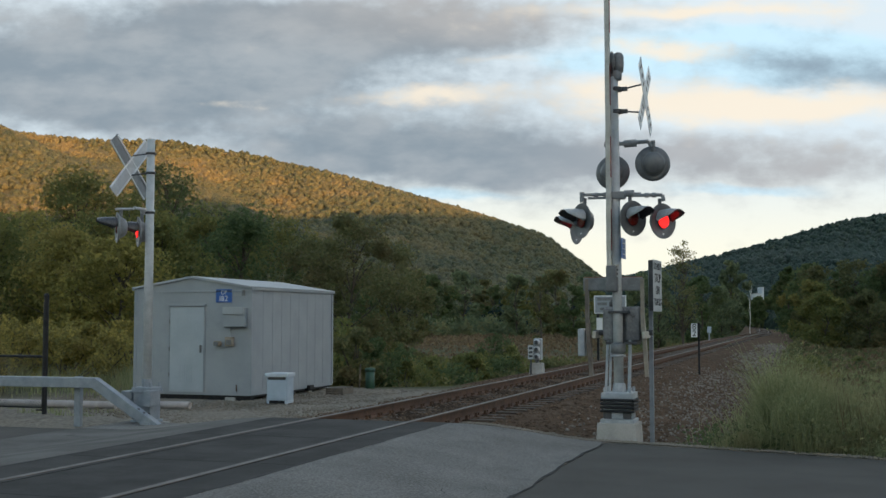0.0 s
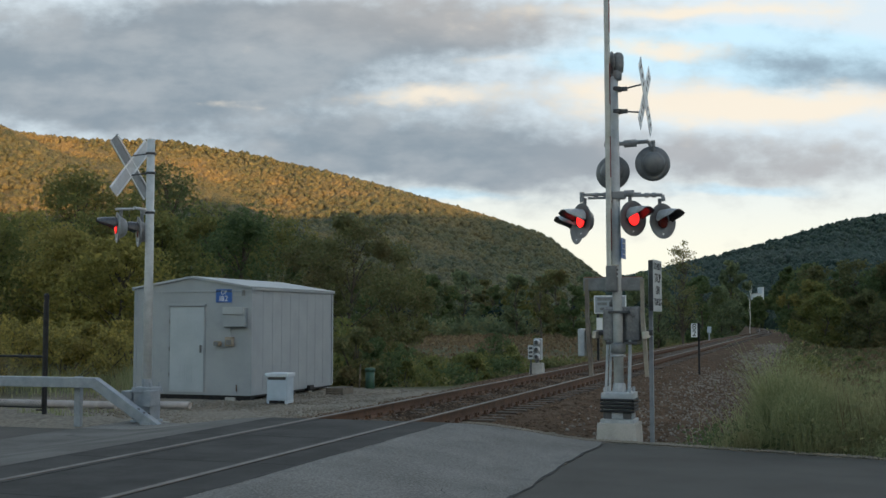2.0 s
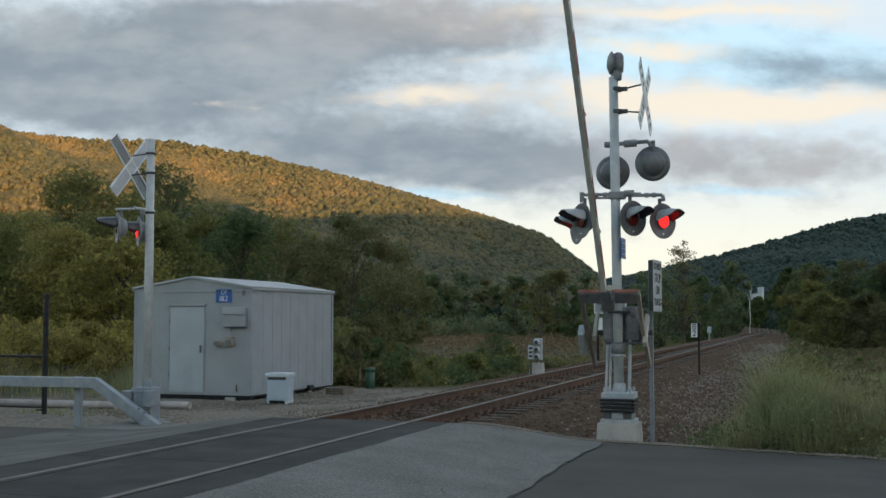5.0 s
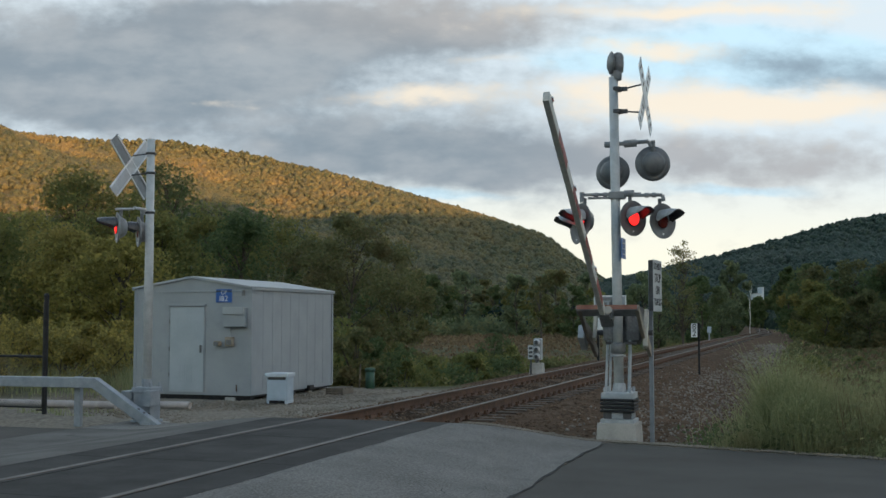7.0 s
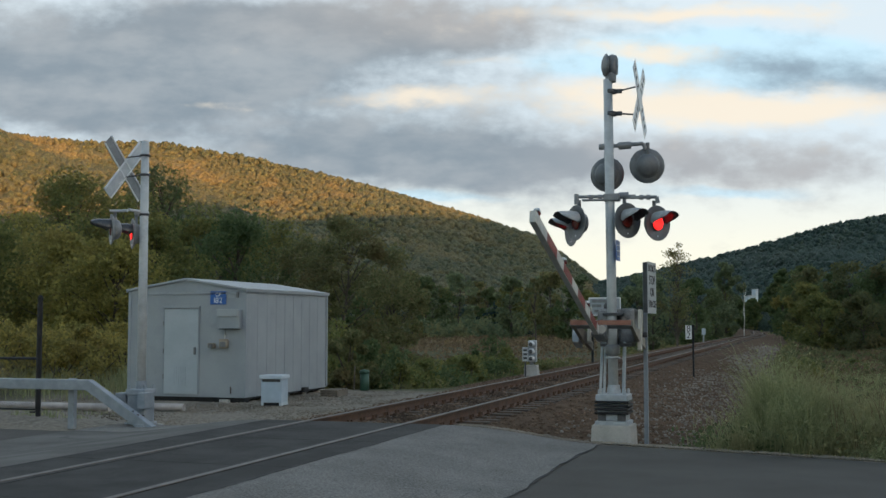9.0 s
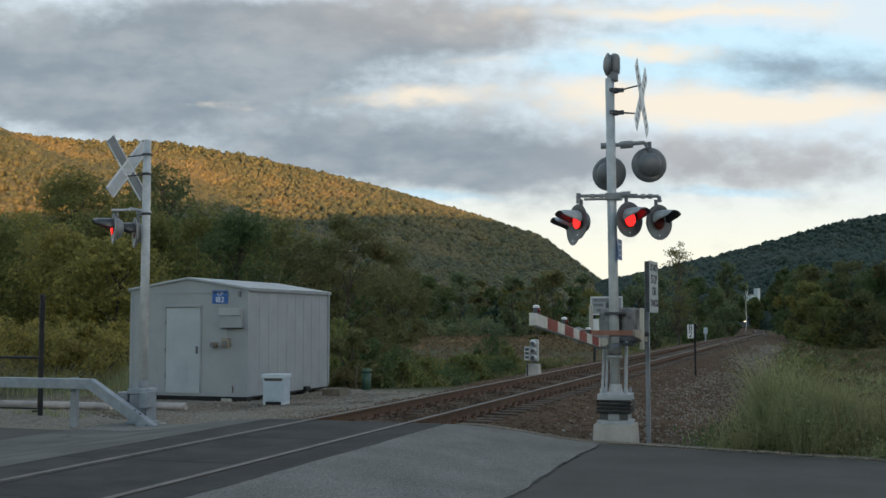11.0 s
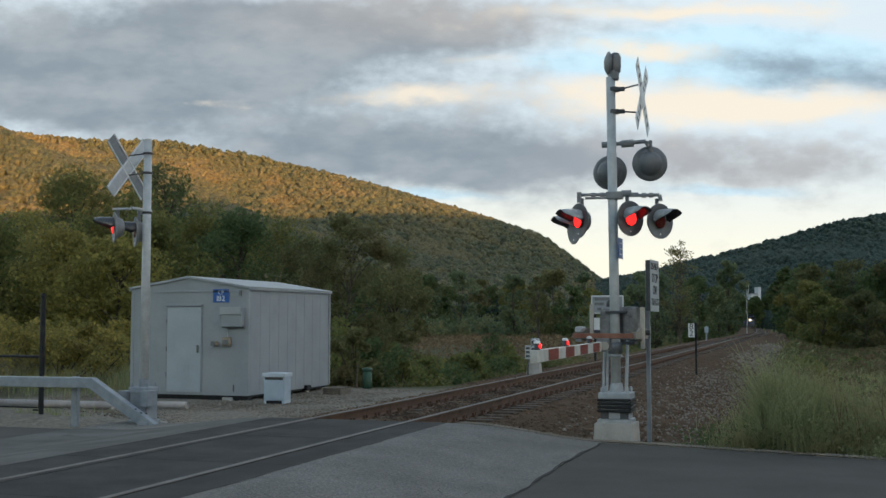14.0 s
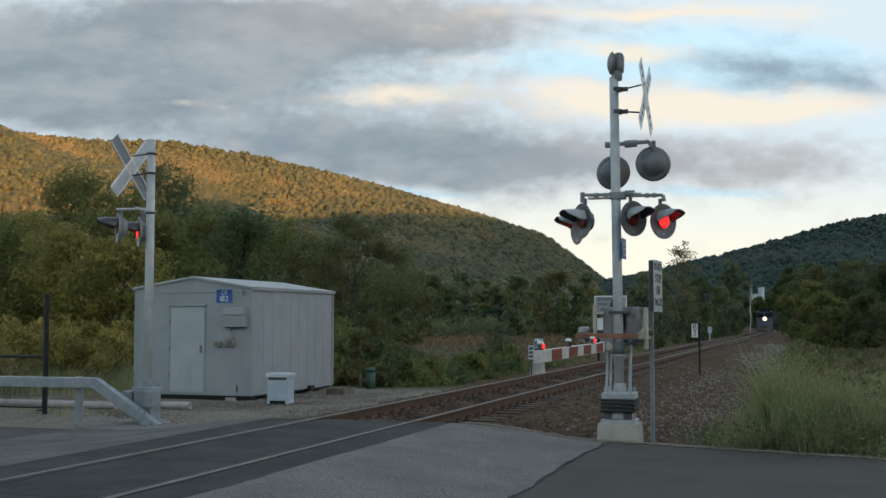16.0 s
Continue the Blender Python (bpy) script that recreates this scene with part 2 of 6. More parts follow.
SKY = sky_material()


# ---- building helpers ----
def as_object(name, bm, material, parent=None, smooth=False):
    me = bpy.data.meshes.new(name)
    bm.to_mesh(me)
    bm.free()
    if smooth:
        me.polygons.foreach_set("use_smooth", [True] * len(me.polygons))
    for m in material if isinstance(material, (list, tuple)) else [material]:
        me.materials.append(m)
    ob = new(name, me)
    ob.parent = parent
    return ob


def part(name, bm, material, parent, label="", at=None, smooth=False):
    ob = as_object(name, bm, material, parent, smooth)
    if at is not None:
        ob.matrix_basis = at
    return tagged(ob, label)


def thing(name, x, y, z, label, category, group="", turn=0.0):
    ob = new(name)
    ob.matrix_basis = pose(x, y, z, 0, 0, turn)
    return tagged(ob, label, category, group)


def box(bm, x0, y0, z0, x1, y1, z1, bevel=0.0, m=None):
    r = bmesh.ops.create_cube(bm, size=1.0)
    vs = r["verts"]
    bmesh.ops.scale(bm, vec=(x1 - x0, y1 - y0, z1 - z0), verts=vs)
    bmesh.ops.translate(bm, vec=((x0 + x1) / 2, (y0 + y1) / 2, (z0 + z1) / 2), verts=vs)
    if bevel:
        es = list({e for v in vs for e in v.link_edges})
        r2 = bmesh.ops.bevel(bm, geom=es, offset=bevel, segments=2, affect="EDGES", profile=0.6)
        vs = list({v for f in r2["faces"] for v in f.verts} | {v for v in vs if v.is_valid})
    if m is not None:
        bmesh.ops.transform(bm, matrix=m, verts=vs)
    return bm


def rod(bm, a, b, r0, r1=None, seg=12):
    """A round bar or cone from a to b."""
    a, b = Vector(a), Vector(b)
    d = b - a
    m = Matrix.Translation((a + b) / 2) @ d.to_track_quat("Z", "Y").to_matrix().to_4x4()
    bmesh.ops.create_cone(bm, cap_ends=True, cap_tris=False, segments=seg, radius1=r0, radius2=r0 if r1 is None else r1, depth=d.length, matrix=m)
    return bm


def cube(*args, **kw):
    return box(bmesh.new(), *args, **kw)


def bar(*args, **kw):
    return rod(bmesh.new(), *args, **kw)


def lathe(rows, seg=24, axis="Z", caps=True):
    """A turned shape from rows of (radius, height)."""
    bm = bmesh.new()
    rings = [[bm.verts.new((r * math.cos(a), r * math.sin(a), h)) for a in (2 * math.pi * i / seg for i in range(seg))] for r, h in rows]
    for p, q in zip(rings, rings[1:]):
        for i in range(seg):
            bm.faces.new((p[i], p[(i + 1) % seg], q[(i + 1) % seg], q[i]))
    if caps:
        bm.faces.new(rings[0][::-1])
        bm.faces.new(rings[-1])
    if axis == "-Y":
        bmesh.ops.rotate(bm, matrix=Matrix.Rotation(radians(90), 3, "X"), verts=bm.verts)
    return bm


def raw(name, verts, faces, material, parent=None, smooth=False):
    me = bpy.data.meshes.new(name)
    me.from_pydata(verts, [], faces)
    if smooth:
        me.polygons.foreach_set("use_smooth", [True] * len(me.polygons))
    me.materials.append(material)
    ob = new(name, me)
    ob.parent = parent
    return ob


def many(name, verts, faces, material, parent=None, smooth=False):
    """A mesh out of numpy arrays: verts (n, 3), faces (m, k)."""
    me = bpy.data.meshes.new(name)
    k = faces.shape[1]
    me.vertices.add(len(verts))
    me.vertices.foreach_set("co", verts.astype(np.float32).ravel())
    me.loops.add(faces.size)
    me.loops.foreach_set("vertex_index", faces.astype(np.int32).ravel())
    me.polygons.add(len(faces))
    me.polygons.foreach_set("loop_start", np.arange(0, faces.size, k, dtype=np.int32))
    me.polygons.foreach_set("use_smooth", np.full(len(faces), smooth))
    me.update(calc_edges=True)
    me.materials.append(material)
    ob = new(name, me)
    ob.parent = parent
    return ob


def lettering(text, size, material, parent, at, label=""):
    """Raised characters of the built-in font, one mesh each, centred on the pose."""
    glyphs = []
    for ch in text:
        if ch == " ":
            glyphs.append((None, size * 0.28))
            continue
        cu = bpy.data.curves.new("letter", "FONT")
        cu.body, cu.size, cu.align_x, cu.align_y, cu.extrude = ch, size, "CENTER", "CENTER", 0.002
        tmp = new("letter", cu)
        me = bpy.data.meshes.new_from_object(tmp)
        bpy.data.objects.remove(tmp)
        me.materials.clear()
        me.materials.append(material)
        xs = [v.co.x for v in me.vertices]
        glyphs.append((me, max(xs) - min(xs) + size * 0.09))
    x = -sum(w for _, w in glyphs) / 2
    for me, w in glyphs:
        if me:
            ob = new("letter", me)
            ob.parent, ob.matrix_basis = parent, at @ Matrix.Translation((x + w / 2, 0, 0))
        x += w


RNG = np.random.default_rng(7)
FWD = np.array([-math.sin(radians(YAW)), math.cos(radians(YAW))])
SIDE = np.array([math.cos(radians(YAW)), math.sin(radians(YAW))])


def spot(k, d):
    """Plan place at depth d along the valley axis from the viewpoint and k thousandths of d to its right."""
    p = np.array(EYE[:2]) + d * (FWD + SIDE * k / 1000.0)
    return float(p[0]), float(p[1])


def ico(level):
    bm = bmesh.new()
    bmesh.ops.create_icosphere(bm, subdivisions=level, radius=1.0)
    v = np.array([x.co[:] for x in bm.verts])
    f = np.array([[x.index for x in y.verts] for y in bm.faces])
    bm.free()
    return v, f


def clumps(centres, radii, level, squash=0.9, rough=0.35):
    """Many uneven rounded crowns: each an icosphere pushed in and out at random."""
    v, f = ico(level)
    n, k = len(centres), len(v)
    push = 1 + rough * (RNG.random((n, k, 1)) - 0.45)
    turn = RNG.random(n) * 6.28
    c, s = np.cos(turn)[:, None], np.sin(turn)[:, None]
    base = np.stack([c * v[:, 0] - s * v[:, 1], s * v[:, 0] + c * v[:, 1], np.repeat(v[None, :, 2] * squash, n, 0)], -1)
    pts = base * push * radii[:, None, None] + centres[:, None, :]
    faces = f[None] + (np.arange(n) * k)[:, None, None]
    return pts.reshape(-1, 3), faces.reshape(-1, 3)


def leafy(centres, radii, m, q, rng):
    """Crowns of m leaf clumps each: tilted patches over an uneven round shape."""
    who = np.repeat(np.arange(len(centres)), m)
    o = rng.normal(size=(len(who), 3))
    o /= np.linalg.norm(o, axis=1, keepdims=True)
    o[:, 2] = np.abs(o[:, 2]) * 1.15 - 0.25
    ph = rng.random(len(centres)) * 6.28
    lob = 1 + 0.2 * np.sin(4 * o[:, 0] + ph[who]) + 0.2 * np.sin(5 * o[:, 1] + 2 * ph[who])
    p = centres[who] + o * (radii[who] * lob * rng.uniform(0.72, 1.12, len(who)))[:, None]
    nrm = o + 0.75 * rng.normal(size=o.shape)
    s = np.cross(nrm, rng.normal(size=o.shape))
    s /= np.linalg.norm(s, axis=1, keepdims=True) + 1e-9
    t = np.cross(nrm, s)
    t /= np.linalg.norm(t, axis=1, keepdims=True) + 1e-9
    ln = (radii[who] * q * rng.uniform(0.7, 1.5, len(who)))[:, None]
    pts = np.stack([p - s * ln, p + t * ln * 0.8, p + s * ln, p - t * ln * 0.8], 1).reshape(-1, 3)
    return pts, np.arange(len(pts)).reshape(-1, 4)


def smooth01(x, a, b):
    t = np.clip((np.asarray(x, float) - a) / (b - a), 0, 1)
    return t * t * (3 - 2 * t)


# ---- the setting ----
def track_x(y):
    """The centre line: straight, then an easy curve to the west."""
    return -np.maximum(np.asarray(y, float) - 85.0, 0) ** 2 / 6300.0


def track_z(y):
    """The line falls a little away from the crossing."""
    return -0.65 * smooth01(y, 90, 215) - 0.4 * smooth01(y, 215, 420)


def ground_z(x, y):
    x, y = np.asarray(x, float), np.asarray(y, float)
    off = x - track_x(y)
    z = np.full(np.broadcast(x, y).shape, -0.31) + track_z(y)
    z = z - 1.35 * smooth01(y, 26.5, 38) * smooth01(-off, 1.8, 6)
    z = z - 0.25 * smooth01(y, 16.2, 18) * smooth01(off, -2, -1)
    return z - 1.25 * smooth01(y, 17.0, 23) * smooth01(off, 2.8, 7.0)


def build_ground():
    def axis(lo, hi, fine, growth):
        out, step = [0.0], fine
        while out[-1] < hi:
            out.append(out[-1] + step)
            step *= growth if out[-1] > 45 else 1.0
        neg, step = [0.0], fine
        while neg[-1] > lo:
            neg.append(neg[-1] - step)
            step *= growth if neg[-1] < -18 else 1.0
        return np.array(neg[:0:-1] + out)
    xs, ys = axis(-4500, 4500, 0.6, 1.14), axis(-4500, 4500, 0.6, 1.14)
    gx, gy = np.meshgrid(xs, ys, indexing="ij")
    gz = ground_z(gx, gy)
    bumpy = np.sin(gx * 1.3 + 2 * np.sin(gy * 0.7)) * np.sin(gy * 1.1 + np.sin(gx * 0.9)) * 0.02
    gz = gz + np.where((gy > 16.5) | (np.abs(gx) > 30), bumpy, -0.05)
    nx, ny = gx.shape
    idx = np.arange(nx * ny).reshape(nx, ny)
    f = np.stack([idx[:-1, :-1], idx[1:, :-1], idx[1:, 1:], idx[:-1, 1:]], -1).reshape(-1, 4)
    ob = many("ground", np.stack([gx, gy, gz], -1).reshape(-1, 3), f, GROUND, smooth=True)
    tagged(ob, "gravel yard turning into brown and green fields", "ground", kind="structure")


def sheet(name, x_of, ys, z_of, material, label, category, nx=14):
    """A paved sheet: for each y it spans x_of(y), with heights z_of(x, y) and a skirt going down."""
    verts, faces = [], []
    for y in ys:
        a, b = x_of(y)
        for i in range(nx + 1):
            x = a + (b - a) * i / nx
            verts.append((x, y, z_of(x, y)))
    w = nx + 1
    for j in range(len(ys) - 1):
        for i in range(nx):
            faces.append((j * w + i, j * w + i + 1, (j + 1) * w + i + 1, (j + 1) * w + i))
    rim = [i for i in range(w)] + [j * w + nx for j in range(1, len(ys))] + [(len(ys) - 1) * w + i for i in range(nx - 1, -1, -1)] + [j * w for j in range(len(ys) - 2, 0, -1)]
    low = len(verts)
    verts += [(verts[i][0], verts[i][1], verts[i][2] - 0.2) for i in rim]
    for k in range(len(rim)):
        a, b = k, (k + 1) % len(rim)
        faces.append((rim[b], rim[a], low + a, low + b))
    return tagged(raw(name, verts, faces, material, smooth=False), label, category, kind="structure")


def road_z(x, y):
    a = abs(x)
    s = min(max((a - 1.42) / (2.1 if x > 0 else 2.6), 0), 1)
    return -0.012 - 0.25 * s * s * (3 - 2 * s)


def wob(y, k=1.0):
    return k * (0.025 * math.sin(y * 1.3) + 0.015 * math.sin(y * 5.1 + 1) + 0.01 * math.sin(y * 11.3))


def build_roads():
    ys = [-40 + 2.0 * i for i in range(22)] + [5 + 0.25 * i for i in range(41)]
    edge = [y for y in ys if y < 15.05] + [15.08]
    sheet("apron_east", lambda y: (1.3, 3.38 + wob(y)), edge, road_z, OLD_ASPHALT, "light grey worn asphalt apron beside the rails", "pavement")
    sheet("apron_west", lambda y: (-4.75 + wob(y), -1.42), edge, road_z, WEST_ASPHALT, "dusty grey worn asphalt apron beside the rails", "pavement")
    # far edges of the aprons lean away from the track
    tip = [15.08 + 0.08 * i for i in range(8)]
    sheet("apron_tip_east", lambda y: (1.5 + (y - 15.08) * 3.2 + wob(y * 3), 3.37 + wob(y)), tip, lambda x, y: road_z(x, y) - 0.004, OLD_ASPHALT, "crumbling grey asphalt edge meeting ballast", "pavement")
    tip = [15.08 + 0.15 * i for i in range(11)]
    sheet("apron_tip_west", lambda y: (-4.75, -2.0 - (y - 15.08) * 1.55 + wob(y * 3)), tip, lambda x, y: road_z(x, y) - 0.004, OLD_ASPHALT, "crumbling grey asphalt edge meeting gravel", "pavement")

    def far_edge(x):
        return 15.62 - max(x - 3.4, 0) * 0.26 + wob(x * 2)
    verts, faces = [], []
    xs = [3.385] + [3.8 + 0.5 * i for i in range(20)] + [14 + 2 * i for i in range(30)]
    rows = [-40, -20, -5, 2, 6, 9, 12, 14]
    for x in xs:
        for y in rows:
            verts.append((x + (wob(y) if x < 3.5 else 0), y, -0.27))
        verts.append((x, far_edge(min(x, 12)), -0.272))
        verts.append((x, far_edge(min(x, 12)) + 0.12, -0.36))
    w = len(rows) + 2
    for i in range(len(xs) - 1):
        for j in range(w - 1):
            faces.append((i * w + j, (i + 1) * w + j, (i + 1) * w + j + 1, i * w + j + 1))
    tagged(raw("road_east", verts, faces, ASPHALT), "dark smooth asphalt road leading to the crossing", "road", kind="structure")
    sheet("road_west", lambda y: (-60.0, -4.76 + wob(y)), [y for y in ys if y < 15.2], lambda x, y: -0.27, ASPHALT, "dark asphalt road beyond the crossing", "road", nx=20)
    # tarred seam and cracks
    for name, pts in (("seam_east", [(3.385 + wob(y), y) for y in np.arange(4, 15.6, 0.25)]), ("seam_deck", [(1.305 + wob(y * 1.7, 0.8), y) for y in np.arange(3, 15.1, 0.15)])):
        v, f = [], []
        for i, (x, y) in enumerate(pts):
            k = 0.011 + 0.007 * math.sin(i * 2.7) + 0.006 * math.sin(i * 7.1)
            v += [(x - k, y, road_z(x - k, y) + 0.004), (x + k, y, -0.262 if x > 2 else road_z(x + k, y) + 0.004)]
        for i in range(len(pts) - 1):
            f.append((2 * i, 2 * i + 1, 2 * i + 3, 2 * i + 2))
        tagged(raw(name, v, f, CRACK), "black tarred seam between two pavings", "seam", kind="structure")
    rnd = random.Random(5)
    v, f = [], []
    for x, y, a, n in ((3.2, 9.0, 1.6, 7), (3.1, 9.4, 0.6, 6), (3.22, 9.8, 2.2, 6), (3.05, 10.1, 1.2, 7), (3.2, 10.6, 1.8, 6), (3.0, 9.0, 2.4, 6), (-3.2, 11.0, 0.9, 14), (-2.6, 13.0, 2.0, 9)):
        prev = None
        for i in range(n):
            a += rnd.uniform(-0.6, 0.6)
            x, y = x + 0.13 * math.cos(a), y + 0.13 * math.sin(a)
            k = 0.0015 + 0.002 * rnd.random()
            if abs(x) < 1.5 or x > 3.3 or y > 15:
                break
            v += [(x - k, y, road_z(x, y) + 0.004), (x + k, y + k, road_z(x, y) + 0.004)]
            if prev is not None:
                f.append((prev, prev + 1, len(v) - 1, len(v) - 2))
            prev = len(v) - 2
    tagged(raw("pavement_cracks", v, f, CRACK), "thin dark cracks in the grey asphalt", "crack", kind="structure")


def sweep(name, profile, offset, ys, materials, parent=None, closed=True, label=""):
    """A profile of (x, z) carried along the curved track."""
    verts, faces = [], []
    for y in ys:
        cx = float(track_x(y))
        for x, z in profile:
            verts.append((cx + offset + x, y, z + float(track_z(y))))
    k = len(profile)
    for j in range(len(ys) - 1):
        for i in range(k if closed else k - 1):
            faces.append((j * k + i, j * k + (i + 1) % k, (j + 1) * k + (i + 1) % k, (j + 1) * k + i))
    ob = raw(name, verts, faces, materials, parent)
    return tagged(ob, label)


def build_track():
    track = new("railway_track")
    tagged(track, "single railway track of rusty rails on dark wooden ties", "track", kind="structure")
    ys = [-60, -30, 0, 5, 8, 11, 14, 15.1, 18, 22, 28, 35, 45, 60, 75] + [85 + 8 * i for i in range(52)]
    prof = [(-0.075, -0.172), (0.075, -0.172), (0.075, -0.16), (0.012, -0.14), (0.01, -0.045), (0.036, -0.035), (0.036, -0.006), (-0.036, -0.006), (-0.036, -0.035), (-0.01, -0.045), (-0.012, -0.14), (-0.075, -0.16)]
    head = [(-0.036, -0.0055), (-0.03, 0.0), (0.03, 0.0), (0.036, -0.0055)]
    for s in (-0.7525, 0.7525):
        rail = sweep("rail", prof, s, ys, RUST, track)
        sweep("rail_head", head, s, ys, RAIL_HEAD, rail, False, "worn bare steel running surface")
    # wooden ties, near ones single
    me = None
    y = 15.35
    far_v, far_f = [], []
    rnd = random.Random(3)
    while y < 300:
        cx = float(track_x(y))
        if y < 95:
            if me is None:
                ob = part("tie", cube(-1.3, -0.115, -0.18, 1.3, 0.115, 0.0, bevel=0.012), TIE, track)
                me = ob.data
            else:
                ob = new("tie", me)
                ob.parent = track
            ob.matrix_basis = pose(cx + rnd.uniform(-0.04, 0.04), y, -0.172 + rnd.uniform(-0.004, 0.002), 0, rnd.uniform(-0.3, 0.3), rnd.uniform(-1.2, 1.2))
        else:
            b = len(far_v)
            far_v += [(cx + a, y + c, h + float(track_z(y))) for h in (-0.35, -0.172) for a, c in ((-1.3, -0.115), (1.3, -0.115), (1.3, 0.115), (-1.3, 0.115))]
            far_f += [(b + 4, b + 5, b + 6, b + 7), (b, b + 1, b + 5, b + 4), (b + 1, b + 2, b + 6, b + 5)]
        y += 0.53
    tagged(raw("ties_far", far_v, far_f, TIE, track), "dark wooden ties in a row", kind="stuff")
    bm = bmesh.new()
    box(bm, -0.14, -0.09, -0.002, 0.14, 0.09, 0.018)
    for sx in (-1, 1):
        for sy in (-0.05, 0.05):
            box(bm, sx * 0.1 - 0.022, sy - 0.02, 0.016, sx * 0.1 + 0.022, sy + 0.02, 0.07)
    mesh = bpy.data.meshes.new("tie_plate")
    bm.to_mesh(mesh)
    bm.free()
    mesh.materials.append(RUST)
    for i in range(110):
        for s in (-0.7525, 0.7525):
            ob = new("tie_plate", mesh)
            ob.parent, ob.location = track, (float(track_x(15.35 + 0.53 * i)) + s, 15.35 + 0.53 * i, -0.174)
    # ballast bank
    ys = [14.9, 15.6, 16.5, 18, 20, 23, 26, 30, 36, 45, 60, 75] + [85 + 10 * i for i in range(42)]
    bank = [(-4.6, -0.75), (-3.4, -0.42), (-2.3, -0.3), (-1.5, -0.205), (-0.9, -0.2), (-0.62, -0.186), (0, -0.18), (0.62, -0.186), (0.9, -0.2), (1.5, -0.205), (2.2, -0.29), (3.2, -0.4), (4.3, -0.72), (6.5, -1.9)]
    ob = sweep("ballast_bank", bank, 0.0, ys, BALLAST, None, False)
    tagged(ob, "reddish brown crushed stone bank under the track", "ballast", kind="structure")
    fill = [(-0.64, -0.2), (-0.5, -0.178), (0, -0.175), (0.5, -0.178), (0.64, -0.2)]
    ob = sweep("track_fill", fill, 0.0, ys, TRACK_STONE, None, False)
    tagged(ob, "dark stained crushed stone filling the track", "ballast", kind="structure")
    # loose stones
    n = 9000
    yy = 15.2 + 34 * RNG.random(n) ** 1.7
    xx = RNG.uniform(-3.2, 4.6, n)
    keep = ~((np.abs(np.abs(xx) - 0.7525) < 0.1))
    xx, yy = xx[keep], yy[keep]
    zz = np.interp(xx, [p[0] for p in bank], [p[1] for p in bank]) + 0.005
    v, f = clumps(np.stack([xx, yy, zz], -1), RNG.uniform(0.018, 0.045, len(xx)), 1, 0.8, 0.5)
    tagged(many("ballast_stones", v, f, STONE), "loose reddish brown crushed stones", "stones", kind="stuff")
    n = 6000
    yy = 15.25 + 34 * RNG.random(n) ** 1.4
    xx = np.clip(RNG.normal(size=n) * 0.36, -0.64, 0.64)
    v, f = clumps(np.stack([xx, yy, np.full(n, -0.184) + 0.012 * np.sin(yy * 3 + xx * 4)], -1), RNG.uniform(0.018, 0.042, n), 1, 0.8, 0.5)
    tagged(many("track_stones", v, f, TRACK_STONE), "crushed stones filling the track between the rails", "stones", kind="stuff")
    n = 1100
    yy = 44 + 46 * RNG.random(n)
    xx = np.clip(3.6 + 0.5 * RNG.normal(size=n) + 0.3 * np.sin(yy * 0.3), 2.4, 4.8)
    zz = np.interp(xx, [p[0] for p in bank], [p[1] for p in bank]) + 0.01
    v, f = clumps(np.stack([xx, yy, zz], -1), RNG.uniform(0.025, 0.06, n), 1, 0.8, 0.5)
    tagged(many("pale_stones", v, f, PALE_STONE), "scattered pale stones on the ballast slope", "stones", kind="stuff")
    n = 2600
    yy = 16 + 26 * RNG.random(n) ** 0.8
    xx = np.clip(3.7 + 0.75 * RNG.normal(size=n), 1.6, 4.9)
    zz = np.interp(xx, [p[0] for p in bank], [p[1] for p in bank]) + 0.01
    v, f = clumps(np.stack([xx, yy, zz], -1), RNG.uniform(0.012, 0.032, n), 1, 0.8, 0.5)
    tagged(many("pale_stones", v, f, PALE_STONE), "scattered pale stones on the ballast slope", "stones", kind="stuff")
    n = 3800
    xx = RNG.uniform(1.5, 8.5, n)
    line = np.where(xx < 3.4, 15.12 + (xx - 1.5) * 0.29, 15.72 - (xx - 3.4) * 0.26)
    yy = line + np.abs(RNG.normal(size=n)) * 0.16 - 0.03
    bed = np.interp(xx, [p[0] for p in bank], [p[1] for p in bank])
    lip = np.array([road_z(a, 15.0) for a in xx])
    zz = lip - 0.012 + (bed - 0.03 - lip) * np.clip((yy - line - 0.15) / 0.5, 0, 1) + 0.012
    v, f = clumps(np.stack([xx, yy, zz], -1), RNG.uniform(0.008, 0.024, n), 1, 0.7, 0.5)
    sv, sf = [], []
    for i, a in enumerate(np.arange(1.5, 8.6, 0.1)):
        at = 15.12 + (a - 1.5) * 0.29 if a < 3.4 else 15.72 - (a - 3.4) * 0.26
        low = float(np.interp(a, [p[0] for p in bank], [p[1] for p in bank])) - 0.03
        top = road_z(a, 15.0)
        sv += [(a, at - 0.12, top - 0.014), (a, at + 0.15 + 0.05 * math.sin(a * 5), top - 0.014), (a, at + 0.65, low)]
        if i:
            b = 3 * i
            sf += [(b - 3, b, b + 1, b - 2), (b - 2, b + 1, b + 2, b - 1)]
    tagged(raw("gravel_shoulder", sv, sf, GRAVEL, smooth=True), "pale gritty gravel shoulder along the paving edge", "gravel", kind="structure")
    tagged(many("edge_gravel", v, f, GRAVEL), "pale gravel and grit along the paving edge", "gravel", kind="stuff")
    n = 9000
    xx, yy = RNG.uniform(-10, -1.9, n), 15.3 + 11 * RNG.random(n)
    keep = yy > 15.2 + np.maximum(-xx - 2.0, 0) * 0.62
    xx, yy = xx[keep], yy[keep]
    zz = np.maximum(ground_z(xx, yy) + 0.0, np.interp(xx, [p[0] for p in bank], [p[1] for p in bank]) - 0.0)
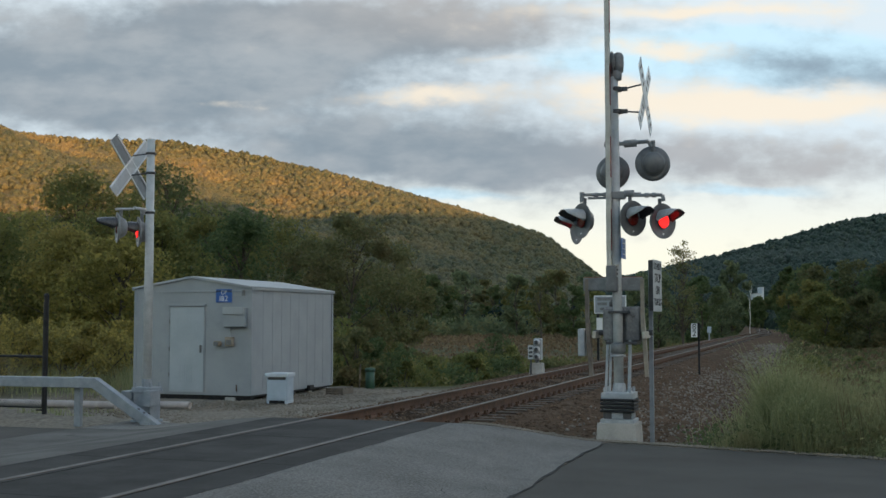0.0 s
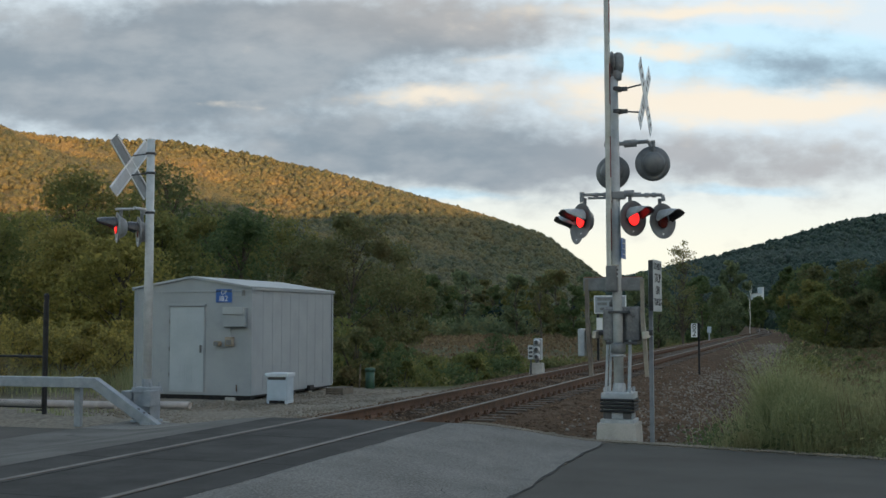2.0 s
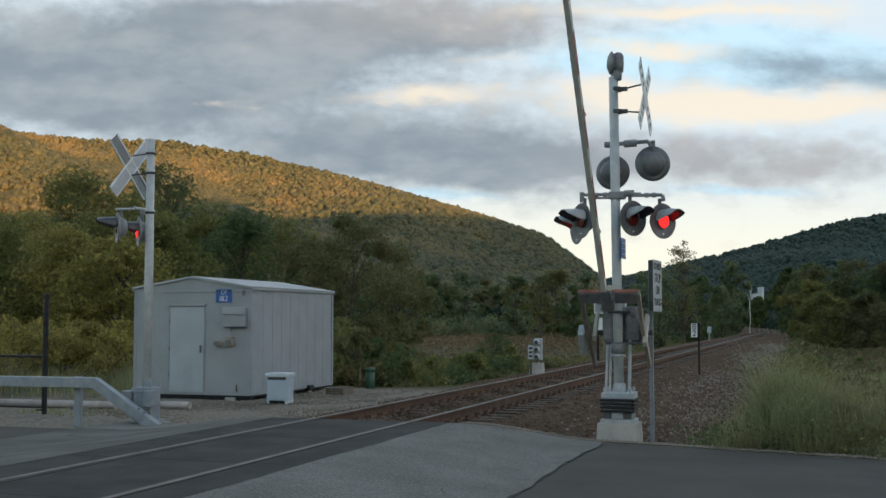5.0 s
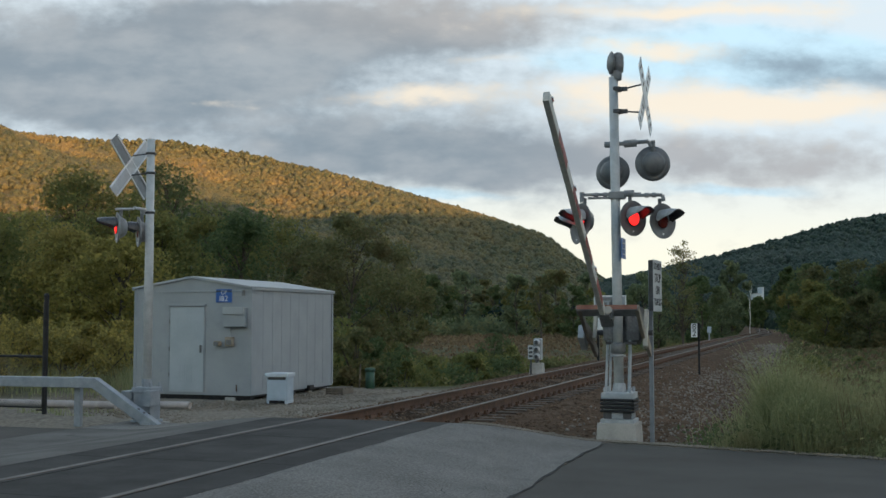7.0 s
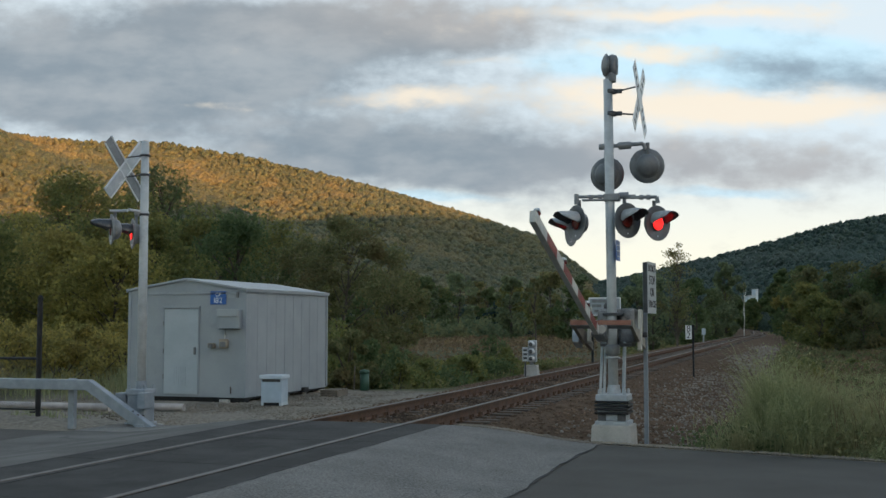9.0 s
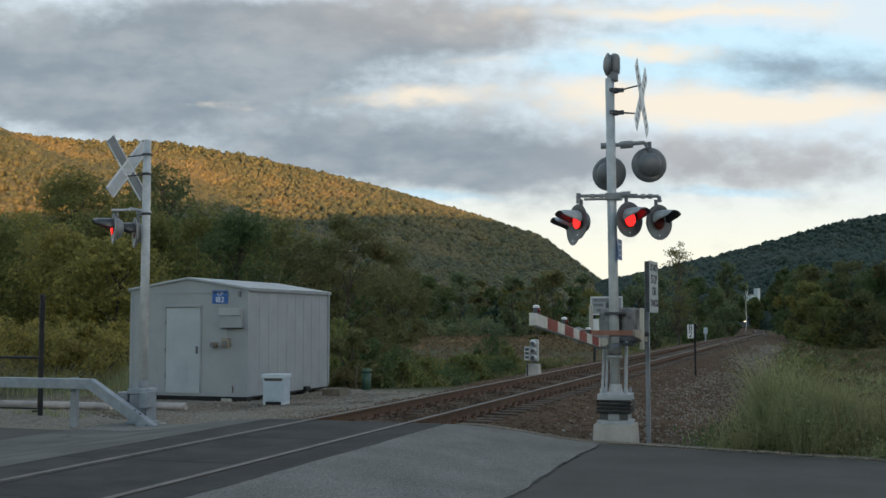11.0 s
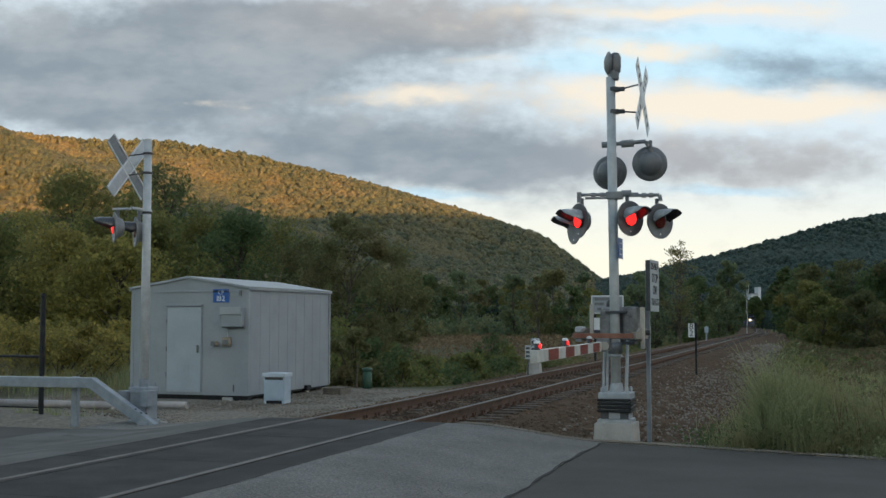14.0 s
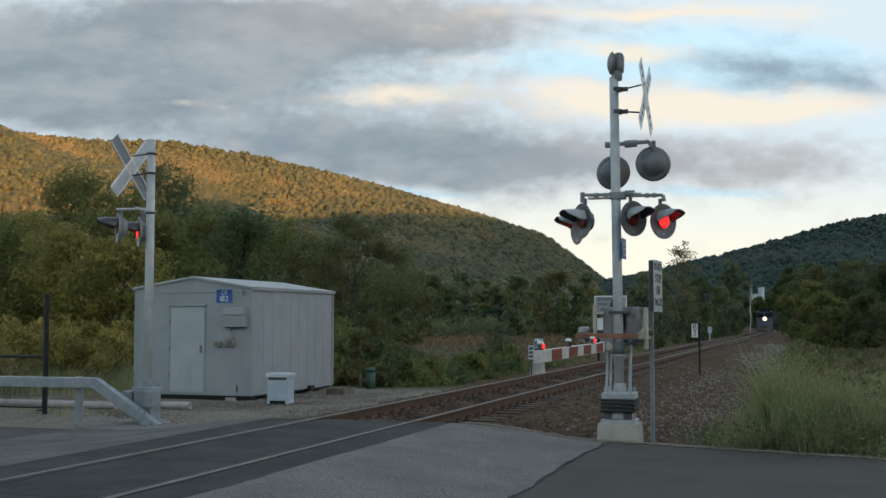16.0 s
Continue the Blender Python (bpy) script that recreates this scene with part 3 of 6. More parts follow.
    v, f = clumps(np.stack([xx, yy, zz], -1), RNG.uniform(0.012, 0.035, len(xx)), 1, 0.7, 0.5)
    tagged(many("gravel_stones", v, f, GRAVEL), "loose grey-brown gravel of the yard", "gravel", kind="stuff")


def build_crossing_panels():
    """Dark panels between and beside the rails, with flangeways."""
    deck = new("crossing_deck")
    tagged(deck, "dark rubber and asphalt crossing deck round the rails", "crossing deck", kind="structure")
    for a, b, mat in ((-0.645, 0.645, PANEL), (0.80, 1.285, PANEL), (-1.405, -0.80, PANEL)):
        y = 15.12
        while y > -12:
            part("panel", cube(a, y - 2.42, -0.2, b, y, -0.012, bevel=0.006), mat, deck)
            y -= 2.43
    for a, b in ((-0.714, -0.65), (0.65, 0.714), (-0.798, -0.791), (0.791, 0.798)):
        part("flangeway", cube(a, -12, -0.2, b, 15.1, -0.008), CRACK, deck)
    for x in (1.293, -1.413):
        part("joint", cube(x - 0.014, -12, -0.2, x + 0.014, 15.1, -0.010), CRACK, deck)


def hill(name, ks, ridge, d0, d1, material, crowns, size, label, seed, below=5.0):
    """A wooded hill: its crest, in thousandths over the distance, runs over the bearings ks."""
    rng = np.random.default_rng(seed)

    def crest(k):
        return np.interp(k, ks, ridge) / 1000.0 * d1 - below

    def height(k, s):
        base = -1.6
        rise = np.where(s < 1, s ** 1.25 * (1 + 0.12 * np.sin(s * 9 + k * 0.011)), 1 - 0.4 * (s - 1))
        rise = rise * np.where(s < 1, 1 / (1 + 0.12 * np.sin(9 + k * 0.011)) * s + (1 - s), 1)
        dip = 1 + 0.05 * np.sin(k * 0.035 + s * 5) * np.minimum(s, 1) * (1 - np.minimum(s, 1)) * 4
        return base + (crest(k) - base) * rise * dip
    kk = np.linspace(ks[0], ks[-1], 90)
    ss = np.linspace(0, 1.6, 44)
    gk, gs = np.meshgrid(kk, ss, indexing="ij")

    def place(k, s):
        d = d0 + (d1 - d0) * s
        x = EYE[0] + d * (FWD[0] + SIDE[0] * k / 1000.0)
        y = EYE[1] + d * (FWD[1] + SIDE[1] * k / 1000.0)
        return np.stack([x, y, height(k, s)], -1)
    pts = place(gk, gs)
    idx = np.arange(gk.size).reshape(gk.shape)
    f = np.stack([idx[:-1, :-1], idx[1:, :-1], idx[1:, 1:], idx[:-1, 1:]], -1).reshape(-1, 4)
    ob = many(name, pts.reshape(-1, 3), f, material, smooth=True)
    tagged(ob, label, "hill", kind="structure")
    # even over the slope's area, and only on its upper part where nearer woods stand before it
    s = np.sqrt(rng.random(crowns) * ((d0 + 1.08 * (d1 - d0)) ** 2 - d0 ** 2) + d0 ** 2)
    s = (s - d0) / (d1 - d0)
    k = rng.uniform(max(ks[0], -440), min(ks[-1], 430), crowns)
    seen = (s > 0.28) | (k > -110)
    s, k = s[seen], k[seen]
    crowns = len(s)
    c = place(k, s)
    r = size * rng.uniform(0.6, 1.3, crowns) * np.where(s > 0.85, 0.8, 1.0)
    c[:, 2] += r * (rng.uniform(0.0, 0.5, crowns) - 0.35 * (s > 0.85))
    d = d0 + (d1 - d0) * s
    for m, q, lob, fine, pick in ((26, 0.16, 1, 2, d < 560), (13, 0.2, 1, 1, d >= 560)):
        tree_c, tree_r = c[pick], r[pick]
        o = rng.normal(size=(lob, len(tree_c), 3)) * np.array([0.5, 0.5, 0.3])
        o[0] = (0, 0, 0.15)
        lobes = (tree_c[None] + o * tree_r[None, :, None]).reshape(-1, 3)
        sizes = (tree_r[None] * np.array([0.9, 0.56, 0.5, 0.42])[:lob, None] * rng.uniform(0.8, 1.2, (lob, len(tree_c)))).ravel()
        v, f = clumps(lobes, sizes, fine, 1.1, 0.5)
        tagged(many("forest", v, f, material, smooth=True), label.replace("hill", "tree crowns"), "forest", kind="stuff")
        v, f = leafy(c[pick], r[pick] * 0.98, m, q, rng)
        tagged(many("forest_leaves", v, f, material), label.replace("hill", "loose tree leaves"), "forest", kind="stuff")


def build_distance():
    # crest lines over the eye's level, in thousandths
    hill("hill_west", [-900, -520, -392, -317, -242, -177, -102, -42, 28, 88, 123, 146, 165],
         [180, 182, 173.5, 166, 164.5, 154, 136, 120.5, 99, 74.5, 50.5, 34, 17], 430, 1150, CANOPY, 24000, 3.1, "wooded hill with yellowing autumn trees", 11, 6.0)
    hill("hill_east", [120, 158, 208, 258, 308, 348, 392, 470, 700], [35, 46, 60, 71.5, 85, 97.5, 105, 118, 135], 500, 1000, CANOPY_SHADED, 7500, 3.2, "wooded hill, shade and haze painted dark green", 12, 11.0)
    # the ridge behind the viewpoint that keeps the evening sun off the valley floor
    along, off = np.array([0.64, 0.77]), np.array([0.77, -0.64])
    v, f = [], []
    for i in range(61):
        t = -3000 + 100 * i
        top = 277 - 33 * min(max((420 - t) / 200, 0), 1.0) + 1.5 * math.sin(i * 0.9) + 1.5 * math.sin(i * 2.3)
        for q, h in ((420, -5), (650, 0.55 * top), (900, top), (1250, 0.6 * top), (1600, -5)):
            p = along * t + off * q
            v.append((p[0], p[1], h))
    for i in range(60):
        for j in range(4):
            f.append((i * 5 + j, (i + 1) * 5 + j, (i + 1) * 5 + j + 1, i * 5 + j + 1))
    tagged(raw("ridge_behind", v, f, CANOPY_SHADED, smooth=True), "wooded ridge behind the road", "hill", kind="structure")
    # sky backdrop, far beyond the hills
    vs, fs = [], []
    na, ne, rad = 48, 24, 4300.0
    for i in range(na + 1):
        a = radians(-76 + 152 * i / na)
        for j in range(ne + 1):
            e = radians(-1.5 + 54 * j / ne)
            vs.append((rad * math.sin(a) * math.cos(e), rad * math.cos(a) * math.cos(e), rad * math.sin(e)))
    for i in range(na):
        for j in range(ne):
            b = i * (ne + 1) + j
            fs.append((b, b + 1, b + ne + 2, b + ne + 1))
    sky = raw("sky_backdrop", vs, fs, SKY, smooth=True)
    sky.location = EYE
    sky.rotation_euler = (0, 0, radians(YAW))
    tagged(sky, "evening sky with grey and cream clouds", "sky", kind="structure")
    return sky


build_ground()
build_roads()
SKY_OB = build_distance()
# ---- signals ----
A_ON = [(-0.42 + 1.318 * i, 0.24 + 1.318 * i) for i in range(14)]
BLINKERS = []  # (bulb, True for the first phase, forward offset)


def lamp(parent, at, lit_first, peep=False):
    """A flashing lamp looking along its own -Y: round background, domed housing, hood, lens and the bulb disc behind it."""
    back = part("lamp", lathe([(0.06, -0.035), (0.2, -0.03), (0.255, 0.004), (0.258, 0.014), (0.25, 0.016), (0.195, -0.012), (0.06, -0.016)], 32, "-Y"), LAMP_BLACK, parent, "black flashing lamp with round background", at, True)
    part("housing", lathe([(0.17, -0.02), (0.17, -0.05), (0.162, -0.085), (0.14, -0.12), (0.1, -0.145), (0.05, -0.158), (0.004, -0.161)], 28, "-Y"), LAMP_BLACK, back, "", None, True)
    part("seam_ring", lathe([(0.172, -0.03), (0.182, -0.034), (0.182, -0.044), (0.172, -0.05)], 28, "-Y"), LAMP_BLACK, back, "", None, True)
    # hood: an open tube over the upper part of the lens, cut back towards its sides and dipping at its lip
    bm = bmesh.new()
    outer, inner = [], []
    n = 16
    for rr, out in ((0.135, outer), (0.127, inner)):
        for i in range(n + 1):
            a = radians(-14 + 208 * i / n)
            top = max(math.sin(a), -0.3)
            reach = 0.05 + 0.27 * min(max((top + 0.1) / 0.65, 0.0), 1.0) ** 0.8
            row = []
            for k in range(4):
                s = k / 3
                row.append(bm.verts.new((rr * math.cos(a) * (1 + 0.1 * s), -0.012 - reach * s, 0.012 + rr * math.sin(a) + 0.02 + 0.03 * s - 0.045 * s * s)))
            out.append(row)
    for rows, flip in ((outer, False), (inner, True)):
        for i in range(n):
            for k in range(3):
                q = (rows[i][k], rows[i][k + 1], rows[i + 1][k + 1], rows[i + 1][k])
                bm.faces.new(q[::-1] if flip else q)
    for i in range(n):
        bm.faces.new((outer[i][3], inner[i][3], inner[i + 1][3], outer[i + 1][3]))
    for e in (0, n):
        for k in range(3):
            bm.faces.new((outer[e][k], inner[e][k], inner[e][k + 1], outer[e][k + 1]))
    hood = part("hood", bm, HOOD, back, "hood over the lens, black inside, sky sheen painted on near ones", None, True)
    hood.data.materials.append(HOOD_SHEEN)
    for i in range(n * 3):
        hood.data.polygons[i].material_index = 1
    part("lens", lathe([(0.108, 0.014), (0.1, 0.024), (0.06, 0.034), (0.004, 0.037)], 24, "-Y"), LENS_RED, back, "dark red round lens", None, True)
    disc = part("bulb", lathe([(0.103, 0.0), (0.1, 0.006), (0.06, 0.016), (0.004, 0.019)], 20, "-Y"), LIT_RED, back, "glowing red light disc", None, True)
    BLINKERS.append((disc, lit_first, (0, -0.027, 0), (0, 0.07, 0)))
    part("peep_hole", lathe([(0.012, 0.0), (0.012, 0.006), (0.003, 0.007)], 10, "-Y"), WHITE, back, "", pose(0, -0.014, -0.19))
    part("bracket", bar((0, 0.05, 0.15), (0, 0.05, 0.33), 0.028), LAMP_BLACK, back)
    if peep:
        side = part("side_light", lathe([(0.028, 0.0), (0.026, 0.008), (0.004, 0.011)], 12, "-Y"), LIT_WHITE, back, "small white side light", pose(0.142, 0.05, -0.02, 0, 0, 90))
        BLINKERS.append((side, lit_first, (0.149, 0.05, -0.02), (0.1, 0.05, -0.02)))
    return back


HOOD = worn("hood_black", (0.045, 0.047, 0.052), (0.075, 0.078, 0.085), 8, 0.3)
# paler colour on the outer hood faces stands in for sky reflection
HOOD_SHEEN = worn("hood_sky_sheen", (0.27, 0.28, 0.29), (0.46, 0.47, 0.48), 8, 0.4)
MACHINE = worn("weathered_machine", (0.1, 0.1, 0.105), (0.3, 0.295, 0.295), 3.2, 0.6, 0.15, 40, 0.25, spots=(0.075, 0.07, 0.066))
LAMP_GREY = worn("lamp_grey", (0.2, 0.205, 0.215), (0.28, 0.29, 0.3), 7, 0.5)
BLADE_BACK = worn("bare_aluminium", (0.45, 0.46, 0.48), (0.58, 0.59, 0.61), 7, 0.45, 0.4)


def crossbuck(parent, x, z, face, swing=0):
    """Two crossed blades; face: +1 or -1, the way along X that the lettered side looks."""
    for tilt, dx in ((48, 0.0), (-48, 0.012)):
        m = pose(x + face * dx, 0, z, 0, 0, swing) @ pose(0, 0, 0, tilt)
        bm = cube(-0.004, -0.61, -0.115, 0.004, 0.61, 0.115, bevel=0.002)
        blade = part("blade", bm, WHITE if face > 0 else (BLADE_BACK if tilt > 0 else LAMP_GREY), parent, "crossed white reflective blade" if face > 0 else "bare grey back of a crossed blade", m)
        for k in range(8 if face > 0 else 0):
            if k not in (3, 4):
                part("letter_bar", cube(0.0042, -0.53 + 0.14 * k, -0.045, 0.006, -0.48 + 0.14 * k, 0.045), BLACK, blade, "plain black lettering bar")
        if face < 0:
            for s in (-0.1, 0.1):
                part("flange", cube(0.003, -0.6, s - 0.012, 0.02, 0.6, s + 0.012), WHITE, blade, "pale folded edge")


def pole_base(parent, zb, tall=0.0, k=1.0, cast=None):
    """Concrete block, cast base and the junction wrap."""
    bm = bmesh.new()
    box(bm, -0.31, -0.31, -0.35, 0.31, 0.31, zb, bevel=0.02)
    for v in bm.verts:
        if v.co.z > zb - 0.05:
            v.co.x *= 0.9
            v.co.y *= 0.9
    part("foundation", bm, CONCRETE, parent, "rough concrete foundation block")
    bm = cube(-0.24 * k, -0.24 * k, zb, 0.24 * k, 0.24 * k, zb + 0.05, bevel=0.01)
    box(bm, -0.2 * k, -0.2 * k, zb + 0.05, 0.2 * k, 0.2 * k, zb + 0.36 + tall, bevel=0.02)
    box(bm, -0.23 * k, -0.23 * k, zb + 0.33 + tall, 0.23 * k, 0.23 * k, zb + 0.43 + tall, bevel=0.02)
    rod(bm, (0, 0, zb + 0.42 + tall), (0, 0, zb + 0.56 + tall), 0.11 * k, 0.085)
    part("cast_base", bm, cast or GALV, parent, "galvanised cast base")
    for sx in (-0.14, 0.14):
        part("opening", cube(sx * k - 0.06, -0.206 * k, zb + 0.06, sx * k + 0.06, -0.198 * k, zb + 0.17, bevel=0.003), DARK, parent)
        for sy in (-0.17, 0.17):
            part("bolt", bar((sx * 1.3 * k, sy * k, zb + 0.42 + tall), (sx * 1.3 * k, sy * k, zb + 0.5 + tall), 0.022, seg=6), cast or GALV, parent)


def clamp(parent, z, r=0.07, reach=0.0):
    bm = lathe([(r + 0.012, z - 0.03), (r + 0.02, z - 0.025), (r + 0.02, z + 0.025), (r + 0.012, z + 0.03)], 18)
    box(bm, r, -0.025, z - 0.03, r + 0.09, 0.025, z + 0.03, bevel=0.006)
    part("clamp", bm, DARK, parent, "", None)


def lean(parent, x, y, z, az):
    """Where a lamp hangs: az is the bearing, in degrees from +X, that it looks along."""
    return pose(x, y, z, 0, 0, az + 90)


def near_signal():
    m = thing("crossing_signal", 3.47, 16.38, -0.27, "grey crossing signal mast with gate, bell and red flashing lamps", "crossing signal", "crossing signals")
    zb = 0.22
    pole_base(m, zb)
    for i in range(4):
        z = zb + 0.17 + 0.052 * i
        part("band", cube(-0.245, -0.245, z - 0.019, 0.245, 0.245, z + 0.019, bevel=0.018), BLACK, m, "black cable wound round the base")
    tilt = Matrix.Rotation(radians(-0.5), 4, Vector((FWD[0], FWD[1], 0)))
    part("pole", lathe([(0.072, zb + 0.4), (0.07, 2.5), (0.066, 5.24)], 24), ALU, m, "grey painted steel pole", tilt, True)
    for z in (zb + 0.95, zb + 1.06):
        part("pipe_ring", lathe([(0.08, z - 0.02), (0.105, z - 0.012), (0.105, z + 0.012), (0.08, z + 0.02)], 20), GALV, m, "", tilt, True)
    # bell on top
    part("bell_neck", lathe([(0.075, 5.2), (0.08, 5.24), (0.08, 5.3), (0.06, 5.34)], 20), GREY_BOX, m)
    bell = part("bell", lathe([(0.004, 0.06), (0.09, 0.05), (0.155, 0.02), (0.175, 0.0), (0.16, -0.014), (0.06, -0.02)], 28, "-Y"), GREY_BOX, m, "round grey warning bell", pose(-0.07, -0.02, 5.45, 0, 0, -68), True)
    part("bell_case", lathe([(0.04, -0.15), (0.075, -0.135), (0.085, -0.05), (0.085, 0.09), (0.065, 0.14), (0.03, 0.16)], 20), GREY_BOX, bell, "", pose(0, 0.1, 0), True)
    part("bell_bracket", cube(-0.03, 0.02, -0.2, 0.03, 0.1, 0.02, bevel=0.008), GREY_BOX, bell)
    # crossbuck on two brackets
    for z in (5.06, 4.73):
        clamp(m, z)
        part("bracket_arm", bar((0.1, 0, z), (0.36, 0.0, z + (0.05 if z > 5 else -0.03)), 0.012), DARK, m)
    crossbuck(m, 0.41, 4.92, 1, -3)
    # upper arm with two lamps looking up the track's far side
    bm = bar((-0.1, 0.0, 4.25), (0.45, 0.06, 4.28), 0.03)
    rod(bm, (0.1, 0, 4.25), (0.28, 0.03, 4.26), 0.055)
    rod(bm, (-0.18, 0, 4.25), (-0.06, 0, 4.25), 0.045)
    rod(bm, (0.45, 0.06, 4.28), (0.49, 0.065, 4.2), 0.03)
    part("upper_crossarm", bm, LAMP_GREY, m, "grey pipe arm for the upper lamps")
    lamp(m, lean(m, 0.5, 0.12, 3.96, 108), True)
    lamp(m, lean(m, -0.11, 0.24, 3.87, 84), False)
    # lower arms with four lamps
    bm = bar((-0.5, -0.12, 3.51), (0.34, 0.02, 3.51), 0.024)
    rod(bm, (-0.42, -0.1, 3.46), (0.0, -0.05, 3.46), 0.018)
    rod(bm, (0.1, 0, 3.52), (0.24, 0.0, 3.52), 0.05)
    rod(bm, (0.2, 0.0, 3.49), (0.64, 0.05, 3.49), 0.024)
    rod(bm, (0.64, 0.05, 3.49), (0.66, 0.05, 3.4), 0.028)
    rod(bm, (-0.5, -0.12, 3.55), (-0.5, -0.12, 3.4), 0.035)
    box(bm, -0.12, -0.1, 3.44, 0.12, 0.06, 3.55, bevel=0.02)
    for x, y in ((-0.3, -0.085), (-0.17, -0.06), (0.42, 0.025), (0.52, 0.035)):
        rod(bm, (x - 0.03, y - 0.005, 3.505 - (0.015 if x > 0 else 0)), (x + 0.03, y + 0.005, 3.505 - (0.015 if x > 0 else 0)), 0.037)
    part("lower_crossarm", bm, LAMP_GREY, m, "grey pipe arms for the lower lamps")
    lamp(m, lean(m, 0.225, -0.06, 3.15, -38), False)
    lamp(m, lean(m, 0.635, 0.06, 3.11, -38), True)
    lamp(m, lean(m, -0.5, -0.14, 3.13, -136), False)
    lamp(m, lean(m, -0.62, 0.12, 3.06, -146), True)
    # small blue notice
    plate = part("notice", cube(0.075, -0.18, 2.57, 0.083, 0.18, 2.87, bevel=0.003), BLUE, m, "small blue notice plate")
    for k in range(3):
        part("text_bar", cube(0.0835, -0.1, 2.63 + 0.08 * k, 0.0855, 0.1, 2.642 + 0.08 * k), WHITE, plate, "plain white lettering bar")
    # gate machine behind the pole, with conduits
    mech = part("gate_machine", cube(-0.25, 0.1, 1.37, 0.3, 0.5, 1.88, bevel=0.05), MACHINE, m, "grey cast gate machine housing")
    part("door", cube(-0.24, 0.03, 1.38, -0.05, 0.12, 1.86, bevel=0.04), MACHINE, mech)
    part("door", cube(0.09, 0.03, 1.38, 0.3, 0.12, 1.88, bevel=0.04), MACHINE, mech)
    part("vent_cap", lathe([(0.05, 1.86), (0.05, 1.94), (0.03, 1.97), (0.004, 1.98)], 14), DARK, mech, "", pose(-0.13, 0.25, 0), True)
    part("saddle", cube(-0.14, -0.09, 1.78, 0.16, 0.1, 1.82, bevel=0.012), DARK, mech)
    part("shelf", cube(-0.2, 0.02, 1.33, 0.26, 0.44, 1.375, bevel=0.01), DARK, mech)
    part("shaft", bar((-0.42, 0.28, 1.5), (0.45, 0.28, 1.5), 0.04), DARK, mech)
    part("machine_foot", lathe([(0.085, 1.2), (0.11, 1.23), (0.11, 1.33), (0.085, 1.36)], 18), GREY_BOX, m, "", tilt, True)
    for x0, x1, r in ((-0.185, -0.17, 0.02), (-0.13, -0.12, 0.02), (0.15, 0.155, 0.026)):
        part("conduit", bar((x0, -0.06, zb + 0.42), (x1, 0.06, 1.4), r), GALV, m, "bare steel conduit")
    return m


